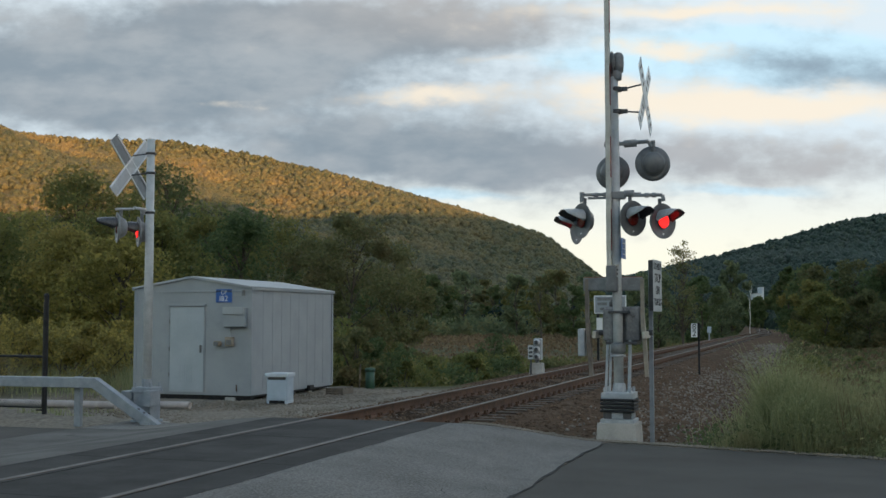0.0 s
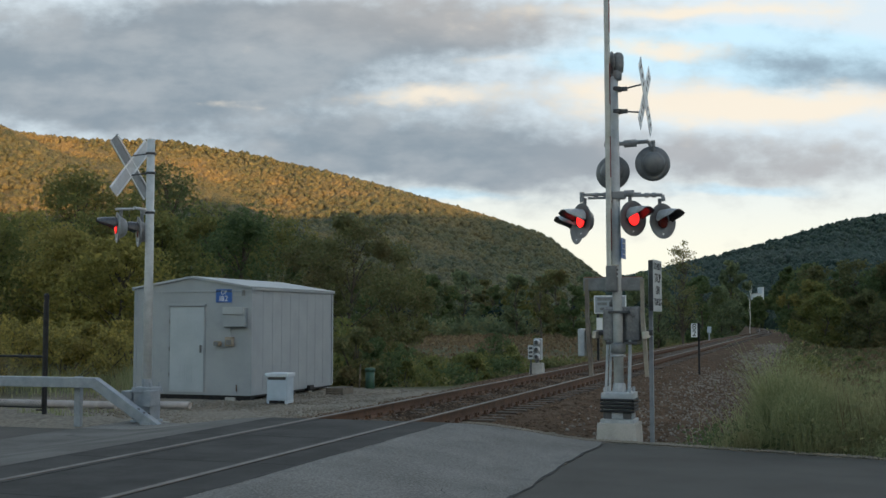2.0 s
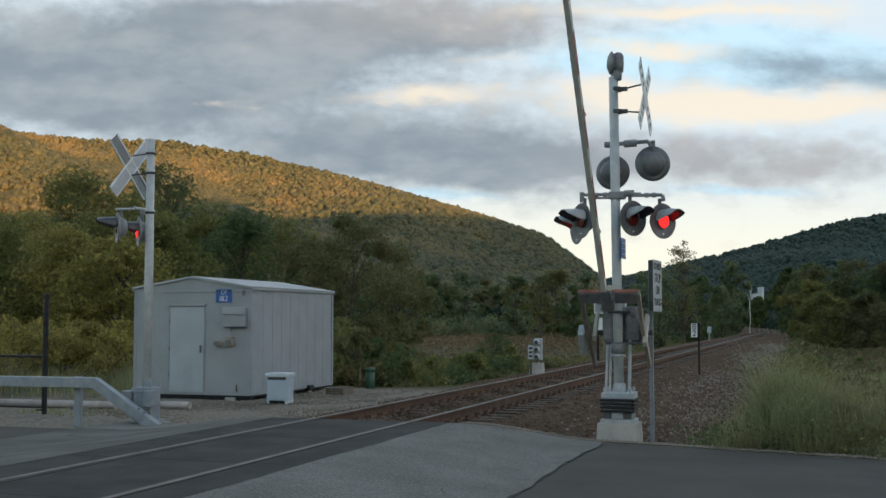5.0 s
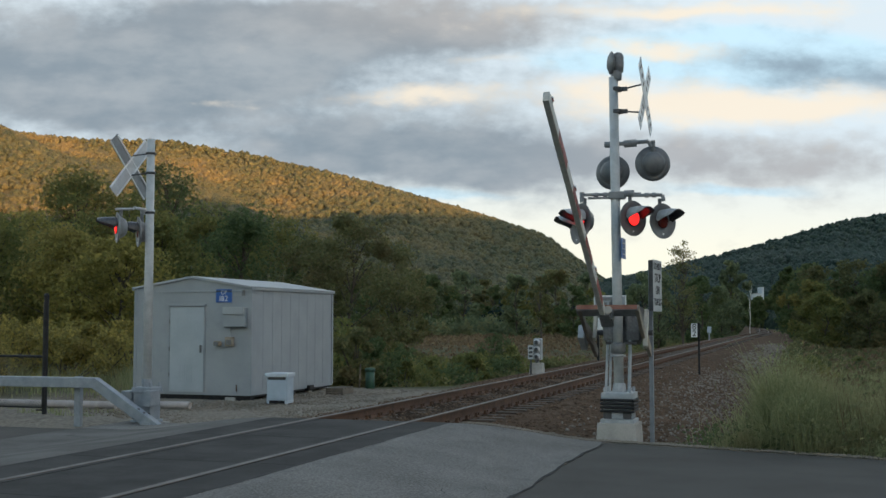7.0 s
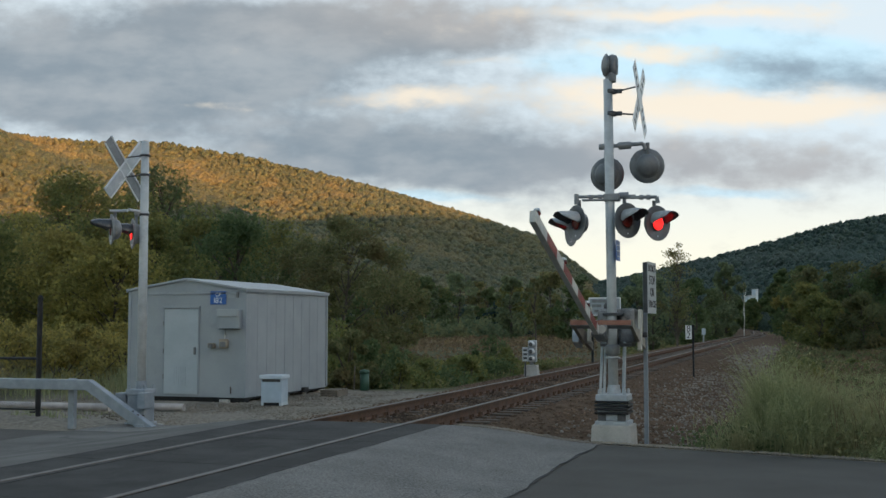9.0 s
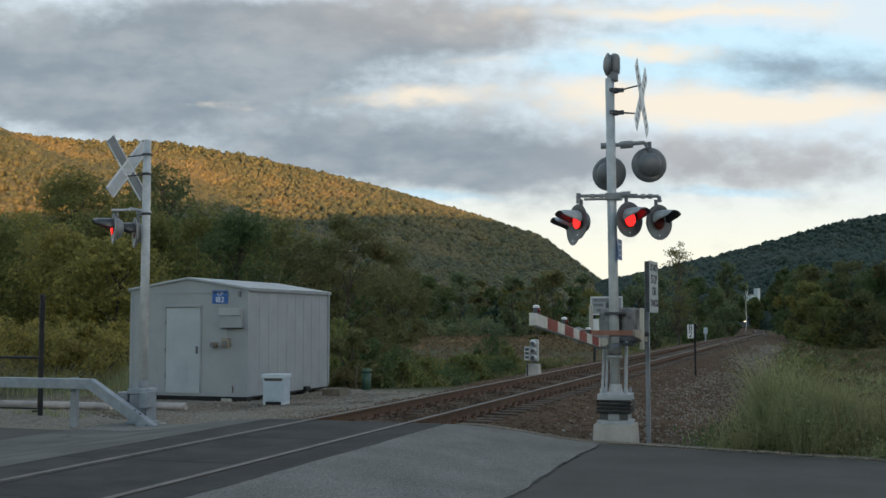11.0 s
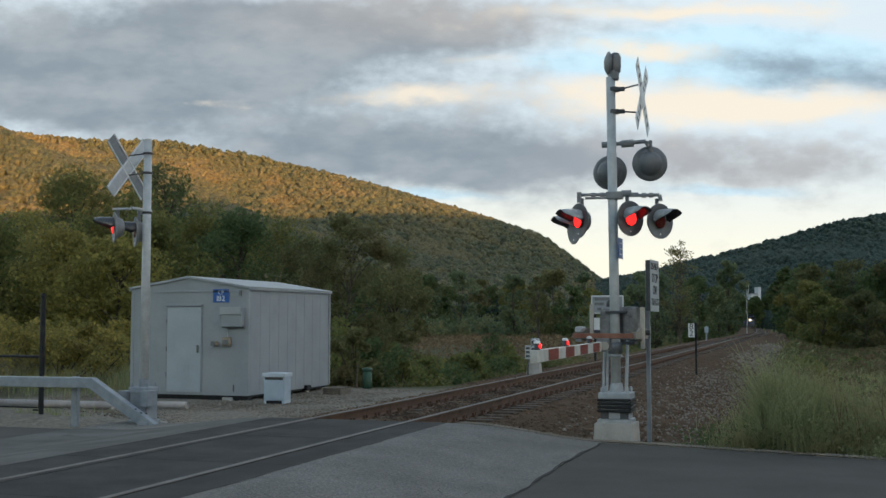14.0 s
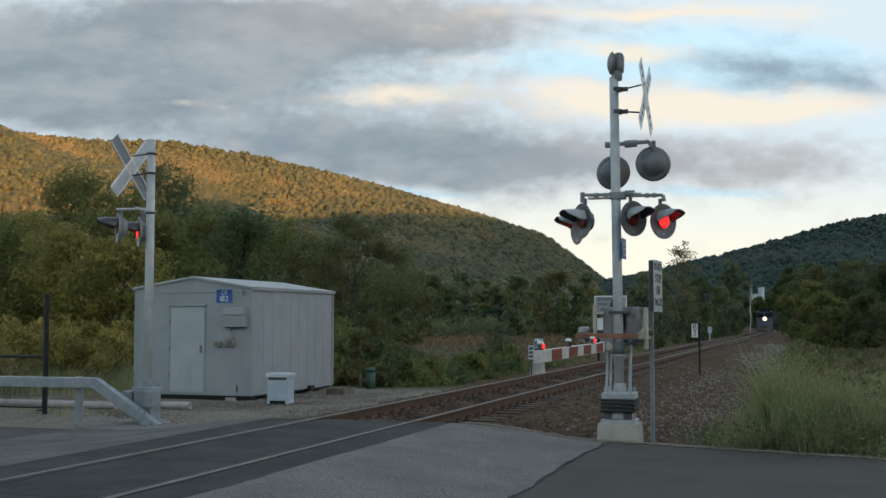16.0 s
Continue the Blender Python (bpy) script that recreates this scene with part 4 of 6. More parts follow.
def build_gate(mast):
    """The arm with its side frames and counterweights, turning about the machine's shaft; drawn lying level along -Y."""
    L, DROP = 5.63, -0.15
    gate = part("gate_arm", cube(-0.034, -L, DROP - 0.064, 0.034, -0.64, DROP + 0.064, bevel=0.005), ARM_WHITE, mast, "red and white striped wooden gate arm")
    for v in gate.data.vertices:
        if v.co.y < -4:
            v.co.z = DROP + (v.co.z - DROP) * 0.95
    for i in range(4):
        y = -5.0 + 1.06 * i
        part("stripe", cube(-0.0355, y, DROP - 0.058, 0.0355, y + 0.6, DROP + 0.058), RED, gate, "red reflective stripe")
    bm = cube(-0.045, -1.0, DROP - 0.07, 0.1, -0.64, DROP + 0.075, bevel=0.012)
    box(bm, -0.06, -0.84, DROP - 0.05, 0.12, -0.62, 0.03, bevel=0.015)
    part("arm_socket", bm, GREY_BOX, gate, "grey cast arm socket")
    part("end_disc", bar((0.075, -1.015, DROP + 0.01), (0.075, -0.99, DROP + 0.01), 0.058, seg=18), SOCKET, gate, "pale round end plate")
    for y in (-0.94, -0.88, -0.76):
        part("bolt", bar((0.095, y, DROP + 0.03), (0.118, y, DROP + 0.03), 0.016, seg=6), DARK, gate)
    part("crossbeam", cube(-0.4, -0.83, -0.045, 0.46, -0.64, 0.03, bevel=0.012), GREY_BOX, gate, "grey steel crossbeam")
    part("beam_edge", cube(-0.39, -0.842, -0.035, 0.45, -0.83, 0.03), BEAM, gate, "rust-red edge of the crossbeam")
    for s in (-1, 1):
        bm = bmesh.new()
        pts = [(-0.81, -0.05), (-0.81, 0.05), (-0.3, 0.05), (-0.05, 0.1), (0.2, 0.1), (0.6, 0.06), (0.6, -0.06), (0.2, -0.06), (0.0, -0.09), (-0.3, -0.05)]
        a = [bm.verts.new((0.05 + s * 0.4 - 0.025 + (0.06 * max(y + 0.3, 0)), y, z)) for y, z in pts]
        b = [bm.verts.new((0.05 + s * 0.4 + 0.025 + (0.06 * max(y + 0.3, 0)), y, z)) for y, z in pts]
        bm.faces.new(a)
        bm.faces.new(b[::-1])
        for i in range(len(pts)):
            j = (i + 1) % len(pts)
            bm.faces.new((a[j], a[i], b[i], b[j]))
        bmesh.ops.recalc_face_normals(bm, faces=bm.faces)
        part("support_arm", bm, TAN_ARM if s > 0 else TAN_SHADED, gate, "tan cast support arm" if s > 0 else "tan cast support arm, shade painted in")
        part("side_plate", cube(-0.27 if s < 0 else 0.46, -0.05, -0.08 if s < 0 else -0.2, -0.22 if s < 0 else 0.52, 0.05, 0.45 if s < 0 else 0.4, bevel=0.01), SOCKET, gate, "pale upright bracket")
        if s < 0:
            part("counterweight", cube(-0.48, -0.09, -0.1, -0.38, 0.31, 0.12, bevel=0.02), GALV, gate, "grey iron counterweight")
    for i, (y, first) in enumerate(((-5.44, None), (-3.78, False), (-1.93, True))):
        part("lamp_case", lathe([(0.034, 0.06), (0.034, 0.075), (0.03, 0.08), (0.03, 0.125), (0.004, 0.13)], 14), DARK, gate, "", pose(0, y, DROP), True)
        part("lamp_cap", lathe([(0.034, 0.122), (0.036, 0.135), (0.028, 0.15), (0.004, 0.155)], 14), WHITE, gate, "pale plastic cap", pose(0, y, DROP), True)
        part("lamp_lens", lathe([(0.028, 0.0), (0.024, 0.008), (0.004, 0.012)], 14, "-Y"), LENS_RED, gate, "dark red lens", pose(0.027, y - 0.006, DROP + 0.1, 0, 0, 72), True)
        g = part("arm_bulb", lathe([(0.027, 0.0), (0.024, 0.008), (0.004, 0.014)], 14, "-Y"), LIT_RED, gate, "glowing red light disc", pose(0.03, y, DROP + 0.1, 0, 0, 72), True)
        BLINKERS.append((g, first if first is not None else "tip", (0.031, y - 0.008, DROP + 0.1), (0.0, y, DROP + 0.1)))
    return gate


ARM_WHITE = worn("weathered_arm_paint", (0.4, 0.39, 0.345), (0.6, 0.595, 0.56), 5, 0.55, speck=0.4)
TAN_ARM = worn("tan_casting", (0.2, 0.175, 0.14), (0.31, 0.275, 0.225), 6, 0.7)
# darker copy of the tan casting: the left arm's shade put into its colour
TAN_SHADED = worn("tan_casting_shaded", (0.12, 0.1, 0.085), (0.2, 0.17, 0.14), 6, 0.7)
SOCKET = worn("pale_casting", (0.36, 0.34, 0.29), (0.5, 0.47, 0.41), 6, 0.6)
BEAM = worn("rusty_beam", (0.2, 0.07, 0.045), (0.3, 0.15, 0.1), 5, 0.7, 0.2)


def far_signal():
    m = thing("crossing_signal", -4.4, 16.42, -0.22, "grey crossing signal mast seen from its back, lamps hooded", "crossing signal", "crossing signals")
    pole_base(m, -0.06, 0.16, 0.8, BEAM_STEEL)
    part("pole", lathe([(0.075, 0.3), (0.072, 2.5), (0.066, 4.67)], 24), ALU, m, "grey painted steel pole", None, True)
    part("junction_box", cube(-0.42, -0.12, 0.18, -0.22, 0.1, 0.46, bevel=0.015), BEAM_STEEL, m, "small grey junction box")
    part("junction_box", cube(0.12, -0.3, 0.22, 0.26, -0.05, 0.48, bevel=0.015), BEAM_STEEL, m, "small grey junction box")
    for z in (4.43, 4.1, 3.43):
        part("ring_clamp", lathe([(0.075, z - 0.02), (0.086, z - 0.015), (0.086, z + 0.015), (0.075, z + 0.02)], 18), DARK, m, "", None, True)
        if z > 4:
            part("bracket_arm", bar((-0.05, 0, z), (-0.36, 0, z - 0.02), 0.012), DARK, m)
    crossbuck(m, -0.38, 4.21, -1, -10)
    bm = bar((-0.1, 0.0, 3.45), (-0.12, 0.0, 3.45), 0.05)
    rod(bm, (-0.05, -0.38, 3.48), (-0.05, 0.2, 3.48), 0.025)
    rod(bm, (-0.12, -0.1, 3.46), (0.0, 0.0, 3.46), 0.045)
    part("crossarm", bm, ALU, m, "grey pipe arm for two lamps")
    a = lamp(m, lean(m, -0.34, -0.42, 3.16, 221), False, True)
    b = lamp(m, lean(m, -0.25, 0.06, 3.12, 221), True)
    for o in (a, b):
        o.data.materials[0] = LAMP_GREY
        for c in o.children:
            if c.name.startswith(("housing", "seam_ring", "bracket")):
                c.data.materials[0] = LAMP_GREY
            # far hoods stay black outside, without the painted sky sheen
            if c.name.startswith("hood"):
                c.data.materials[1] = HOOD
    part("arm_link", bar((-0.05, -0.4, 3.46), (-0.36, -0.45, 3.46), 0.022), ALU, m)
    return m


# ---- equipment shed and the yard ----
def build_shed():
    s = thing("equipment_shed", -6.71, 23.85, -0.27, "grey metal signal equipment shed with gabled roof", "shed")
    w, l, h = 1.43, 2.15, 2.36
    bm = cube(-w, -l, 0.07, w, l, h)
    # gable ends
    for y in (-l, l):
        v = [bm.verts.new(p) for p in ((-w, y, h), (w, y, h), (0, y, h + 0.23))]
        bm.faces.new(v if y < 0 else v[::-1])
    part("wall", bm, SHED, s, "grey painted sheet metal wall")
    bm = bmesh.new()
    n = 9
    for i in range(n):
        y0 = -l + 0.12 + (2 * l - 0.24) * i / n
        box(bm, w - 0.001, y0, 0.16, w + 0.005, y0 + 0.11, h - 0.06, bevel=0.004)
    part("wall_rib", bm, SHED, s)
    for y in (-l + 0.03, l - 0.03):
        part("corner_trim", cube(w - 0.06, y - 0.034, 0.1, w + 0.03, y + 0.034, h, bevel=0.006), SHED, s)
    part("corner_trim", cube(-w - 0.012, -l - 0.012, 0.1, -w + 0.06, -l + 0.02, h, bevel=0.004), SHED, s)
    for side in (-1, 1):
        slope = math.atan2(0.23, w)
        ln = math.hypot(w + 0.05, 0.23)
        bm = cube(0, -l - 0.05, 0, ln, l + 0.05, 0.05, bevel=0.008)
        part("roof_sheet", bm, SHED_ROOF, s, "pale sheet metal roof slope", pose(0, 0, h + 0.23, 0, math.degrees(slope), 0) if side > 0 else pose(0, 0, h + 0.23, 0, 0, 180) @ pose(0, 0, 0, 0, math.degrees(slope), 0))
        part("fascia", cube(side * (w + 0.03) - 0.02, -l - 0.05, h - 0.03, side * (w + 0.03) + 0.02, l + 0.05, h + 0.03, bevel=0.005), SHED, s)
    part("eave_trim", cube(-w, -l - 0.02, h - 0.08, w, -l - 0.002, h - 0.04, bevel=0.004), SHED, s)
    for y in (-l + 0.15, 0.0, l - 0.15):
        part("skid", cube(-w + 0.1, y - 0.1, -0.08, w - 0.02, y + 0.1, 0.12), BLACK, s, "dark timber skid under the shed")
    part("underframe", cube(-w + 0.02, -l + 0.03, 0.02, w - 0.05, l - 0.05, 0.1), BLACK, s)
    for x, y in ((0.95, -l + 0.1), (w - 0.12, 0.9), (w - 0.1, l - 0.2)):
        part("block", cube(x - 0.12, y - 0.1, -0.08, x + 0.12, y + 0.1, 0.03, bevel=0.01), CONCRETE, s, "grey concrete block")
    part("skid_hook", cube(w - 0.1, 0.7, 0.02, w + 0.08, 0.95, 0.14, bevel=0.02), BLACK, s)
    # door
    x0, x1, z0, z1 = -0.515, 0.32, 0.13, 1.97
    d = part("door", cube(x0, -l - 0.03, z0, x1, -l - 0.004, z1, bevel=0.006), DOOR, s, "pale grey metal door, shut")
    part("lintel", cube(x0 - 0.04, -l - 0.06, z1 + 0.01, x1 + 0.04, -l - 0.002, z1 + 0.06, bevel=0.008), SHED, d)
    for a, b in ((x0 - 0.03, x0 - 0.008), (x1 + 0.008, x1 + 0.03)):
        part("jamb", cube(a, -l - 0.022, z0, b, -l - 0.002, z1), SHED, d)
    for z in (0.5, 1.05, 1.65):
        part("hinge", bar((x0 - 0.012, -l - 0.034, z - 0.05), (x0 - 0.012, -l - 0.034, z + 0.05), 0.012), GREY_BOX, d)
    part("handle", cube(x1 - 0.09, -l - 0.07, 0.98, x1 - 0.05, -l - 0.03, 1.14, bevel=0.01), GREY_BOX, d)
    for k in range(6):
        part("louvre", cube(-0.27 + 0.055 * k, -l - 0.036, 0.32, -0.25 + 0.055 * k, -l - 0.029, 0.72), DOOR, d)
    # station sign
    sg = part("sign", cube(0.6, -l - 0.02, 2.06, 0.98, -l - 0.003, 2.345, bevel=0.003), BLUE, s, "blue sign with white lettering")
    lettering("CP", 0.12, WHITE, sg, pose(0.79, -l - 0.022, 2.27, 90))
    lettering("182", 0.17, WHITE, sg, pose(0.79, -l - 0.022, 2.14, 90))
    part("small_plate", cube(1.02, -l - 0.01, 2.2, 1.2, -l - 0.002, 2.3), SHED_ROOF, s, "small pale plate")
    part("gutter_stub", cube(1.24, -l - 0.06, 2.2, 1.29, -l - 0.01, 2.33, bevel=0.01), GREY_BOX, s)
    # vent hood and boxes
    v = part("vent_hood", cube(0.85, -l - 0.13, 1.54, 1.36, -l - 0.003, 1.95, bevel=0.012), SHED, s, "grey metal vent hood")
    part("vent_lip", cube(0.84, -l - 0.165, 1.8, 1.34, -l - 0.125, 1.96, bevel=0.01), SHED_ROOF, v)
    part("vent_mouth", cube(0.88, -l - 0.12, 1.525, 1.33, -l - 0.02, 1.545), BLACK, v)
    f = part("flood_lamp", cube(0.6, -l - 0.13, 1.12, 0.75, -l - 0.003, 1.23, bevel=0.03), TAN, s, "weathered tan wall lamp")
    part("lamp_glass", bar((0.68, -l - 0.13, 1.17), (0.68, -l - 0.16, 1.17), 0.05), GREY_BOX, f)
    e = part("outlet_box", cube(0.86, -l - 0.09, 1.12, 1.05, -l - 0.003, 1.32, bevel=0.015), TAN, s, "weathered tan outlet box")
    part("cover", cube(0.89, -l - 0.105, 1.15, 1.02, -l - 0.088, 1.26, bevel=0.01), GREY_BOX, e)
    part("conduit", bar((0.79, -l - 0.02, 1.18), (0.87, -l - 0.02, 1.18), 0.012), GALV, s)
    part("conduit", bar((0.96, -l - 0.02, 1.3), (0.96, -l - 0.02, 1.56), 0.012), GALV, s)
    part("spigot", bar((1.12, -l - 0.03, 0.16), (1.12, -l - 0.03, 0.3), 0.012), RUST, s)


TAN = worn("weathered_tan", (0.2, 0.16, 0.12), (0.36, 0.31, 0.25), 9, 0.7)


def build_yard():
    b = thing("equipment_box", -4.32, 21.2, -0.29, "small pale blue-grey metal cabinet with lid", "cabinet", turn=6)
    part("body", cube(-0.22, -0.2, 0.06, 0.22, 0.2, 0.56, bevel=0.012), BOX_BLUE, b)
    part("lid", cube(-0.25, -0.25, 0.54, 0.25, 0.22, 0.62, bevel=0.015), BOX_LID, b, "overhanging pale lid")
    part("door", cube(-0.2, -0.212, 0.1, 0.2, -0.199, 0.48, bevel=0.004), BOX_BLUE, b)
    # the lid's shade on the front, drawn as a dark strip
    part("slot", cube(-0.19, -0.208, 0.47, 0.19, -0.196, 0.535), DARK, b, "dark strip painted as the lid's shade")
    part("plinth", cube(-0.2, -0.18, 0.0, 0.2, 0.18, 0.07), BLACK, b, "dark recessed plinth")
    for x in (-0.22, 0.17):
        part("foot", cube(x, -0.195, 0.0, x + 0.05, 0.195, 0.065), BOX_LID, b)
    # guard rail: a box beam on posts, its end turned down to the ground
    g = thing("guard_rail", -5.18, 15.95, -0.25, "galvanised box beam guard rail turned down at its end", "guard rail")
    bend, drop, run = 0.13, 0.72, 1.2
    tilt = math.atan2(drop, run)
    half = 0.17 * math.tan(tilt / 2)
    dx, dz = -0.17 * math.sin(tilt), -0.17 * math.cos(tilt)
    side = [(-9.0, 0.72), (bend, 0.72), (bend + run, 0.72 - drop), (bend + run + dx, 0.72 - drop + dz), (bend - half, 0.55), (-9.0, 0.55)]
    bm = bmesh.new()
    va = [bm.verts.new((x, -0.075, z)) for x, z in side]
    vb = [bm.verts.new((x, 0.075, z)) for x, z in side]
    for i in range(6):
        j = (i + 1) % 6
        bm.faces.new((va[j], va[i], vb[i], vb[j]))
    bm.faces.new(va)
    bm.faces.new(vb[::-1])
    bmesh.ops.recalc_face_normals(bm, faces=bm.faces)
    bmesh.ops.bevel(bm, geom=bm.edges[:], offset=0.014, segments=2, affect="EDGES", profile=0.6)
    part("beam", bm, BEAM_STEEL, g)
    part("splice", cube(-3.3, -0.079, 0.56, -2.9, -0.0745, 0.71), BEAM_STEEL, g)
    for x in (-0.3, -2.28, -4.18, -6.08):
        part("post", cube(x - 0.06, 0.08, -0.1, x + 0.06, 0.16, 0.73, bevel=0.006), BEAM_STEEL, g)
        part("bolt", bar((x, -0.09, 0.63), (x, -0.07, 0.63), 0.02, seg=6), BEAM_STEEL, g)
    part("end_plate", cube(1.02, -0.1, -0.02, 1.2, 0.1, 0.03), BEAM_STEEL, g)
    for x in (0.95, 1.05):
        part("bolt", bar((x, -0.03, 0.2 - (x - 0.95) * 0.56), (x, -0.03, 0.24 - (x - 0.95) * 0.56), 0.02, seg=6), DARK, g)
    # chain link fence ending in a black post
    f = thing("chain_link_fence", -7.06, 17.25, -0.28, "black chain-link fence with round steel posts", "fence")
    for x in (0.0, -2.6, -5.2):
        part("post", bar((x, 0, 0), (x, 0, 2.12), 0.045), BLACK, f)
        part("cap", bmesh_ball(0.05, (x, 0, 2.13)), BLACK, f)
    part("mid_rail", bar((0, 0, 1.035), (-7.8, 0, 1.035), 0.024), BLACK, f)
    part("bottom_rail", bar((0, 0, 0.12), (-7.8, 0, 0.12), 0.016), BLACK, f)
    part("hinge_strap", cube(-0.16, -0.03, 0.06, 0.0, 0.02, 0.09, bevel=0.004), BLACK, f)
    part("brace", bar((-0.05, 0, 0.1), (-0.05, 0, 2.0), 0.012), BLACK, f)
    v, fc = [], []
    step = 0.06
    for s in (-1, 1):
        i = -40
        while i * step < 7.8:
            x = -i * step
            a0, a1 = (x, 0.1), (x - s * 0.95, 1.05)
            if a0[0] <= 0 and -7.8 <= a1[0] <= 0 and a0[0] >= -7.8:
                b = len(v)
                v += [(a0[0], 0, a0[1]), (a0[0] + 0.005, 0, a0[1]), (a1[0] + 0.005, 0, a1[1]), (a1[0], 0, a1[1])]
                v += [(p[0], 0.004, p[2]) for p in v[b:b + 4]]
                fc += [(b, b + 1, b + 2, b + 3), (b + 7, b + 6, b + 5, b + 4), (b, b + 3, b + 7, b + 4), (b + 1, b + 5, b + 6, b + 2)]
            i += 1
    mesh = raw("mesh", v, fc, DARK, f)
    # pale pipes lying behind the rail
    for x, y, ln, rz, r in ((-8.15, 18.9, 2.9, 1, 0.075), (-5.79, 19.35, 0.9, 3, 0.075)):
        p = tagged(as_object("pipe", hollow(ln, r), PIPE), "pale weathered plastic pipe lying on gravel", "pipe", "loose pipes")
        p.matrix_basis = pose(x, y, -0.31 + r, 0, 0, rz)
    # green riser and a thin stake
    p = thing("riser_pipe", -4.5, 26.6, -0.42, "dark green capped riser pipe standing by bushes", "pipe")
    part("body", lathe([(0.115, 0.0), (0.115, 0.56)], 20), GREEN, p, "", None, True)
    part("cap", lathe([(0.125, 0.54), (0.13, 0.56), (0.13, 0.6), (0.1, 0.63), (0.004, 0.64)], 20), GREEN, p, "", None, True)
    s = tagged(as_object("stake", bar((0, 0, 0), (0.03, 0, 0.75), 0.018), TIMBER), "thin grey wooden stake", "stake")
    s.location = (-4.75, 26.5, -0.45)
    c = thing("pallet", -4.45, 24.6, -0.325, "weathered grey timber pallet on the ground", "pallet", turn=4)
    for k in range(4):
        part("board", cube(-0.21, -0.4 + 0.2 * k, 0.14, 0.21, -0.26 + 0.2 * k, 0.165), TIMBER, c)
    for k in range(3):
        part("board", cube(-0.21, -0.405, 0.02 + 0.045 * k, 0.21, -0.385, 0.055 + 0.045 * k), TIMBER, c)
    for x in (-0.21, -0.025, 0.16):
        part("runner", cube(x, -0.385, 0.0, x + 0.05, 0.35, 0.14), TIMBER, c)


PIPE = worn("pale_pipe", (0.3, 0.275, 0.26), (0.44, 0.4, 0.38), 4, 0.6)


def bmesh_ball(r, at):
    bm = bmesh.new()
    bmesh.ops.create_uvsphere(bm, u_segments=12, v_segments=8, radius=r, matrix=Matrix.Translation(at))
    return bm


def hollow(ln, r):
    bm = lathe([(r * 0.85, -ln / 2 + 0.02), (r * 0.85, -ln / 2), (r, -ln / 2), (r, ln / 2), (r * 0.85, ln / 2), (r * 0.85, ln / 2 - 0.02)], 18)
    bmesh.ops.rotate(bm, matrix=Matrix.Rotation(radians(90), 3, "Y"), verts=bm.verts)
    return bm


def build_trackside():
    # tall plate on a square post near the mast
    p = thing("road_sign", 3.86, 16.92, -0.4, "white road sign with black lettering on a grey post", "sign", turn=-3)
    part("post", cube(-0.03, -0.025, 0, 0.03, 0.025, 2.7, bevel=0.004), BEAM_STEEL, p)
    # grey material puts the backlit shade into the white plate's colour
    pl = part("plate", cube(0.098, -0.34, 1.94, 0.104, 0.34, 2.7, bevel=0.002), SHED_ROOF, p, "white plate, backlit grey painted in")
    # dark block added for the shading behind the plate
    part("plate_back", cube(0.03, -0.3, 1.95, 0.0975, -0.1, 2.69), DARK, p)
    for k, (word, sz) in enumerate((("DO NOT", 0.15), ("STOP", 0.19), ("ON", 0.19), ("TRACKS", 0.15))):
        lettering(word, sz, BLACK, pl, pose(0.106, 0, 2.6 - 0.175 * k, 90, 0, 90))
    # mile sign beside the ballast
    p = thing("mile_sign", 2.64, 36.93, -0.4, "small white mile sign with dark figures on a black post", "sign")
    part("post", cube(-0.03, -0.03, -0.1, 0.03, 0.03, 1.72, bevel=0.004), BLACK, p)
    pl = part("plate", cube(-0.235, -0.05, 1.26, -0.04, -0.035, 1.7, bevel=0.003), WHITE, p)
    part("plate_edge", cube(-0.04, -0.05, 1.26, 0.04, -0.032, 1.72), BLACK, p)
    for ch, z in (("8", 1.585), ("2", 1.375)):
        lettering(ch, 0.27, BLACK, pl, pose(-0.138, -0.053, z, 90))
    # dwarf signal with three heads
    s = thing("dwarf_signal", -2.05, 34.4, -0.28, "short white three-lamp dwarf signal on concrete block", "signal")
    bm = cube(-0.24, -0.2, -0.3, 0.24, 0.2, 0.36, bevel=0.02)
    for v in bm.verts:
        if v.co.z > 0.2:
            v.co.x *= 0.8
            v.co.y *= 0.8
    part("block", bm, CONCRETE, s, "pale concrete block")
    part("stem", bar((0, 0, 0.36), (0, 0, 0.48), 0.06), GREY_BOX, s)
    part("case", cube(-0.1, -0.08, 0.45, 0.15, 0.14, 1.12, bevel=0.03), SHED_ROOF, s, "white signal case")
    for k in range(3):
        h = part("lamp_head", lathe([(0.1, 0.0), (0.105, 0.03), (0.08, 0.08), (0.07, 0.16)], 18, "-Y"), ALU, s, "", pose(0.02, -0.07, 0.56 + 0.22 * k), True)
        part("lens", lathe([(0.07, 0.0), (0.05, 0.01), (0.004, 0.012)], 16, "-Y"), DARK, h, "", pose(0, -0.155, 0))
    p = thing("number_plate", -2.2, 34.2, -0.35, "small pale plate with dark marks on a thin stake", "sign")
    part("stake", bar((0, 0, 0), (0, 0, 0.7), 0.025), DARK, p)
    pl = part("plate", cube(-0.085, -0.035, 0.55, 0.085, -0.02, 0.98, bevel=0.004), ALU, p)
    for k in range(3):
        part("letter_bar", cube(-0.06, -0.039, 0.61 + 0.12 * k, 0.06, -0.0355, 0.68 + 0.12 * k), DARK, pl, "plain dark mark")
    # signboard and cabinet across the track, partly behind the mast
    p = thing("track_sign", -2.78, 48.0, -0.55, "white rounded signboard on a dark post", "sign")
    part("post", cube(0.1, -0.05, -0.2, 0.2, 0.05, 2.95, bevel=0.006), BLACK, p)
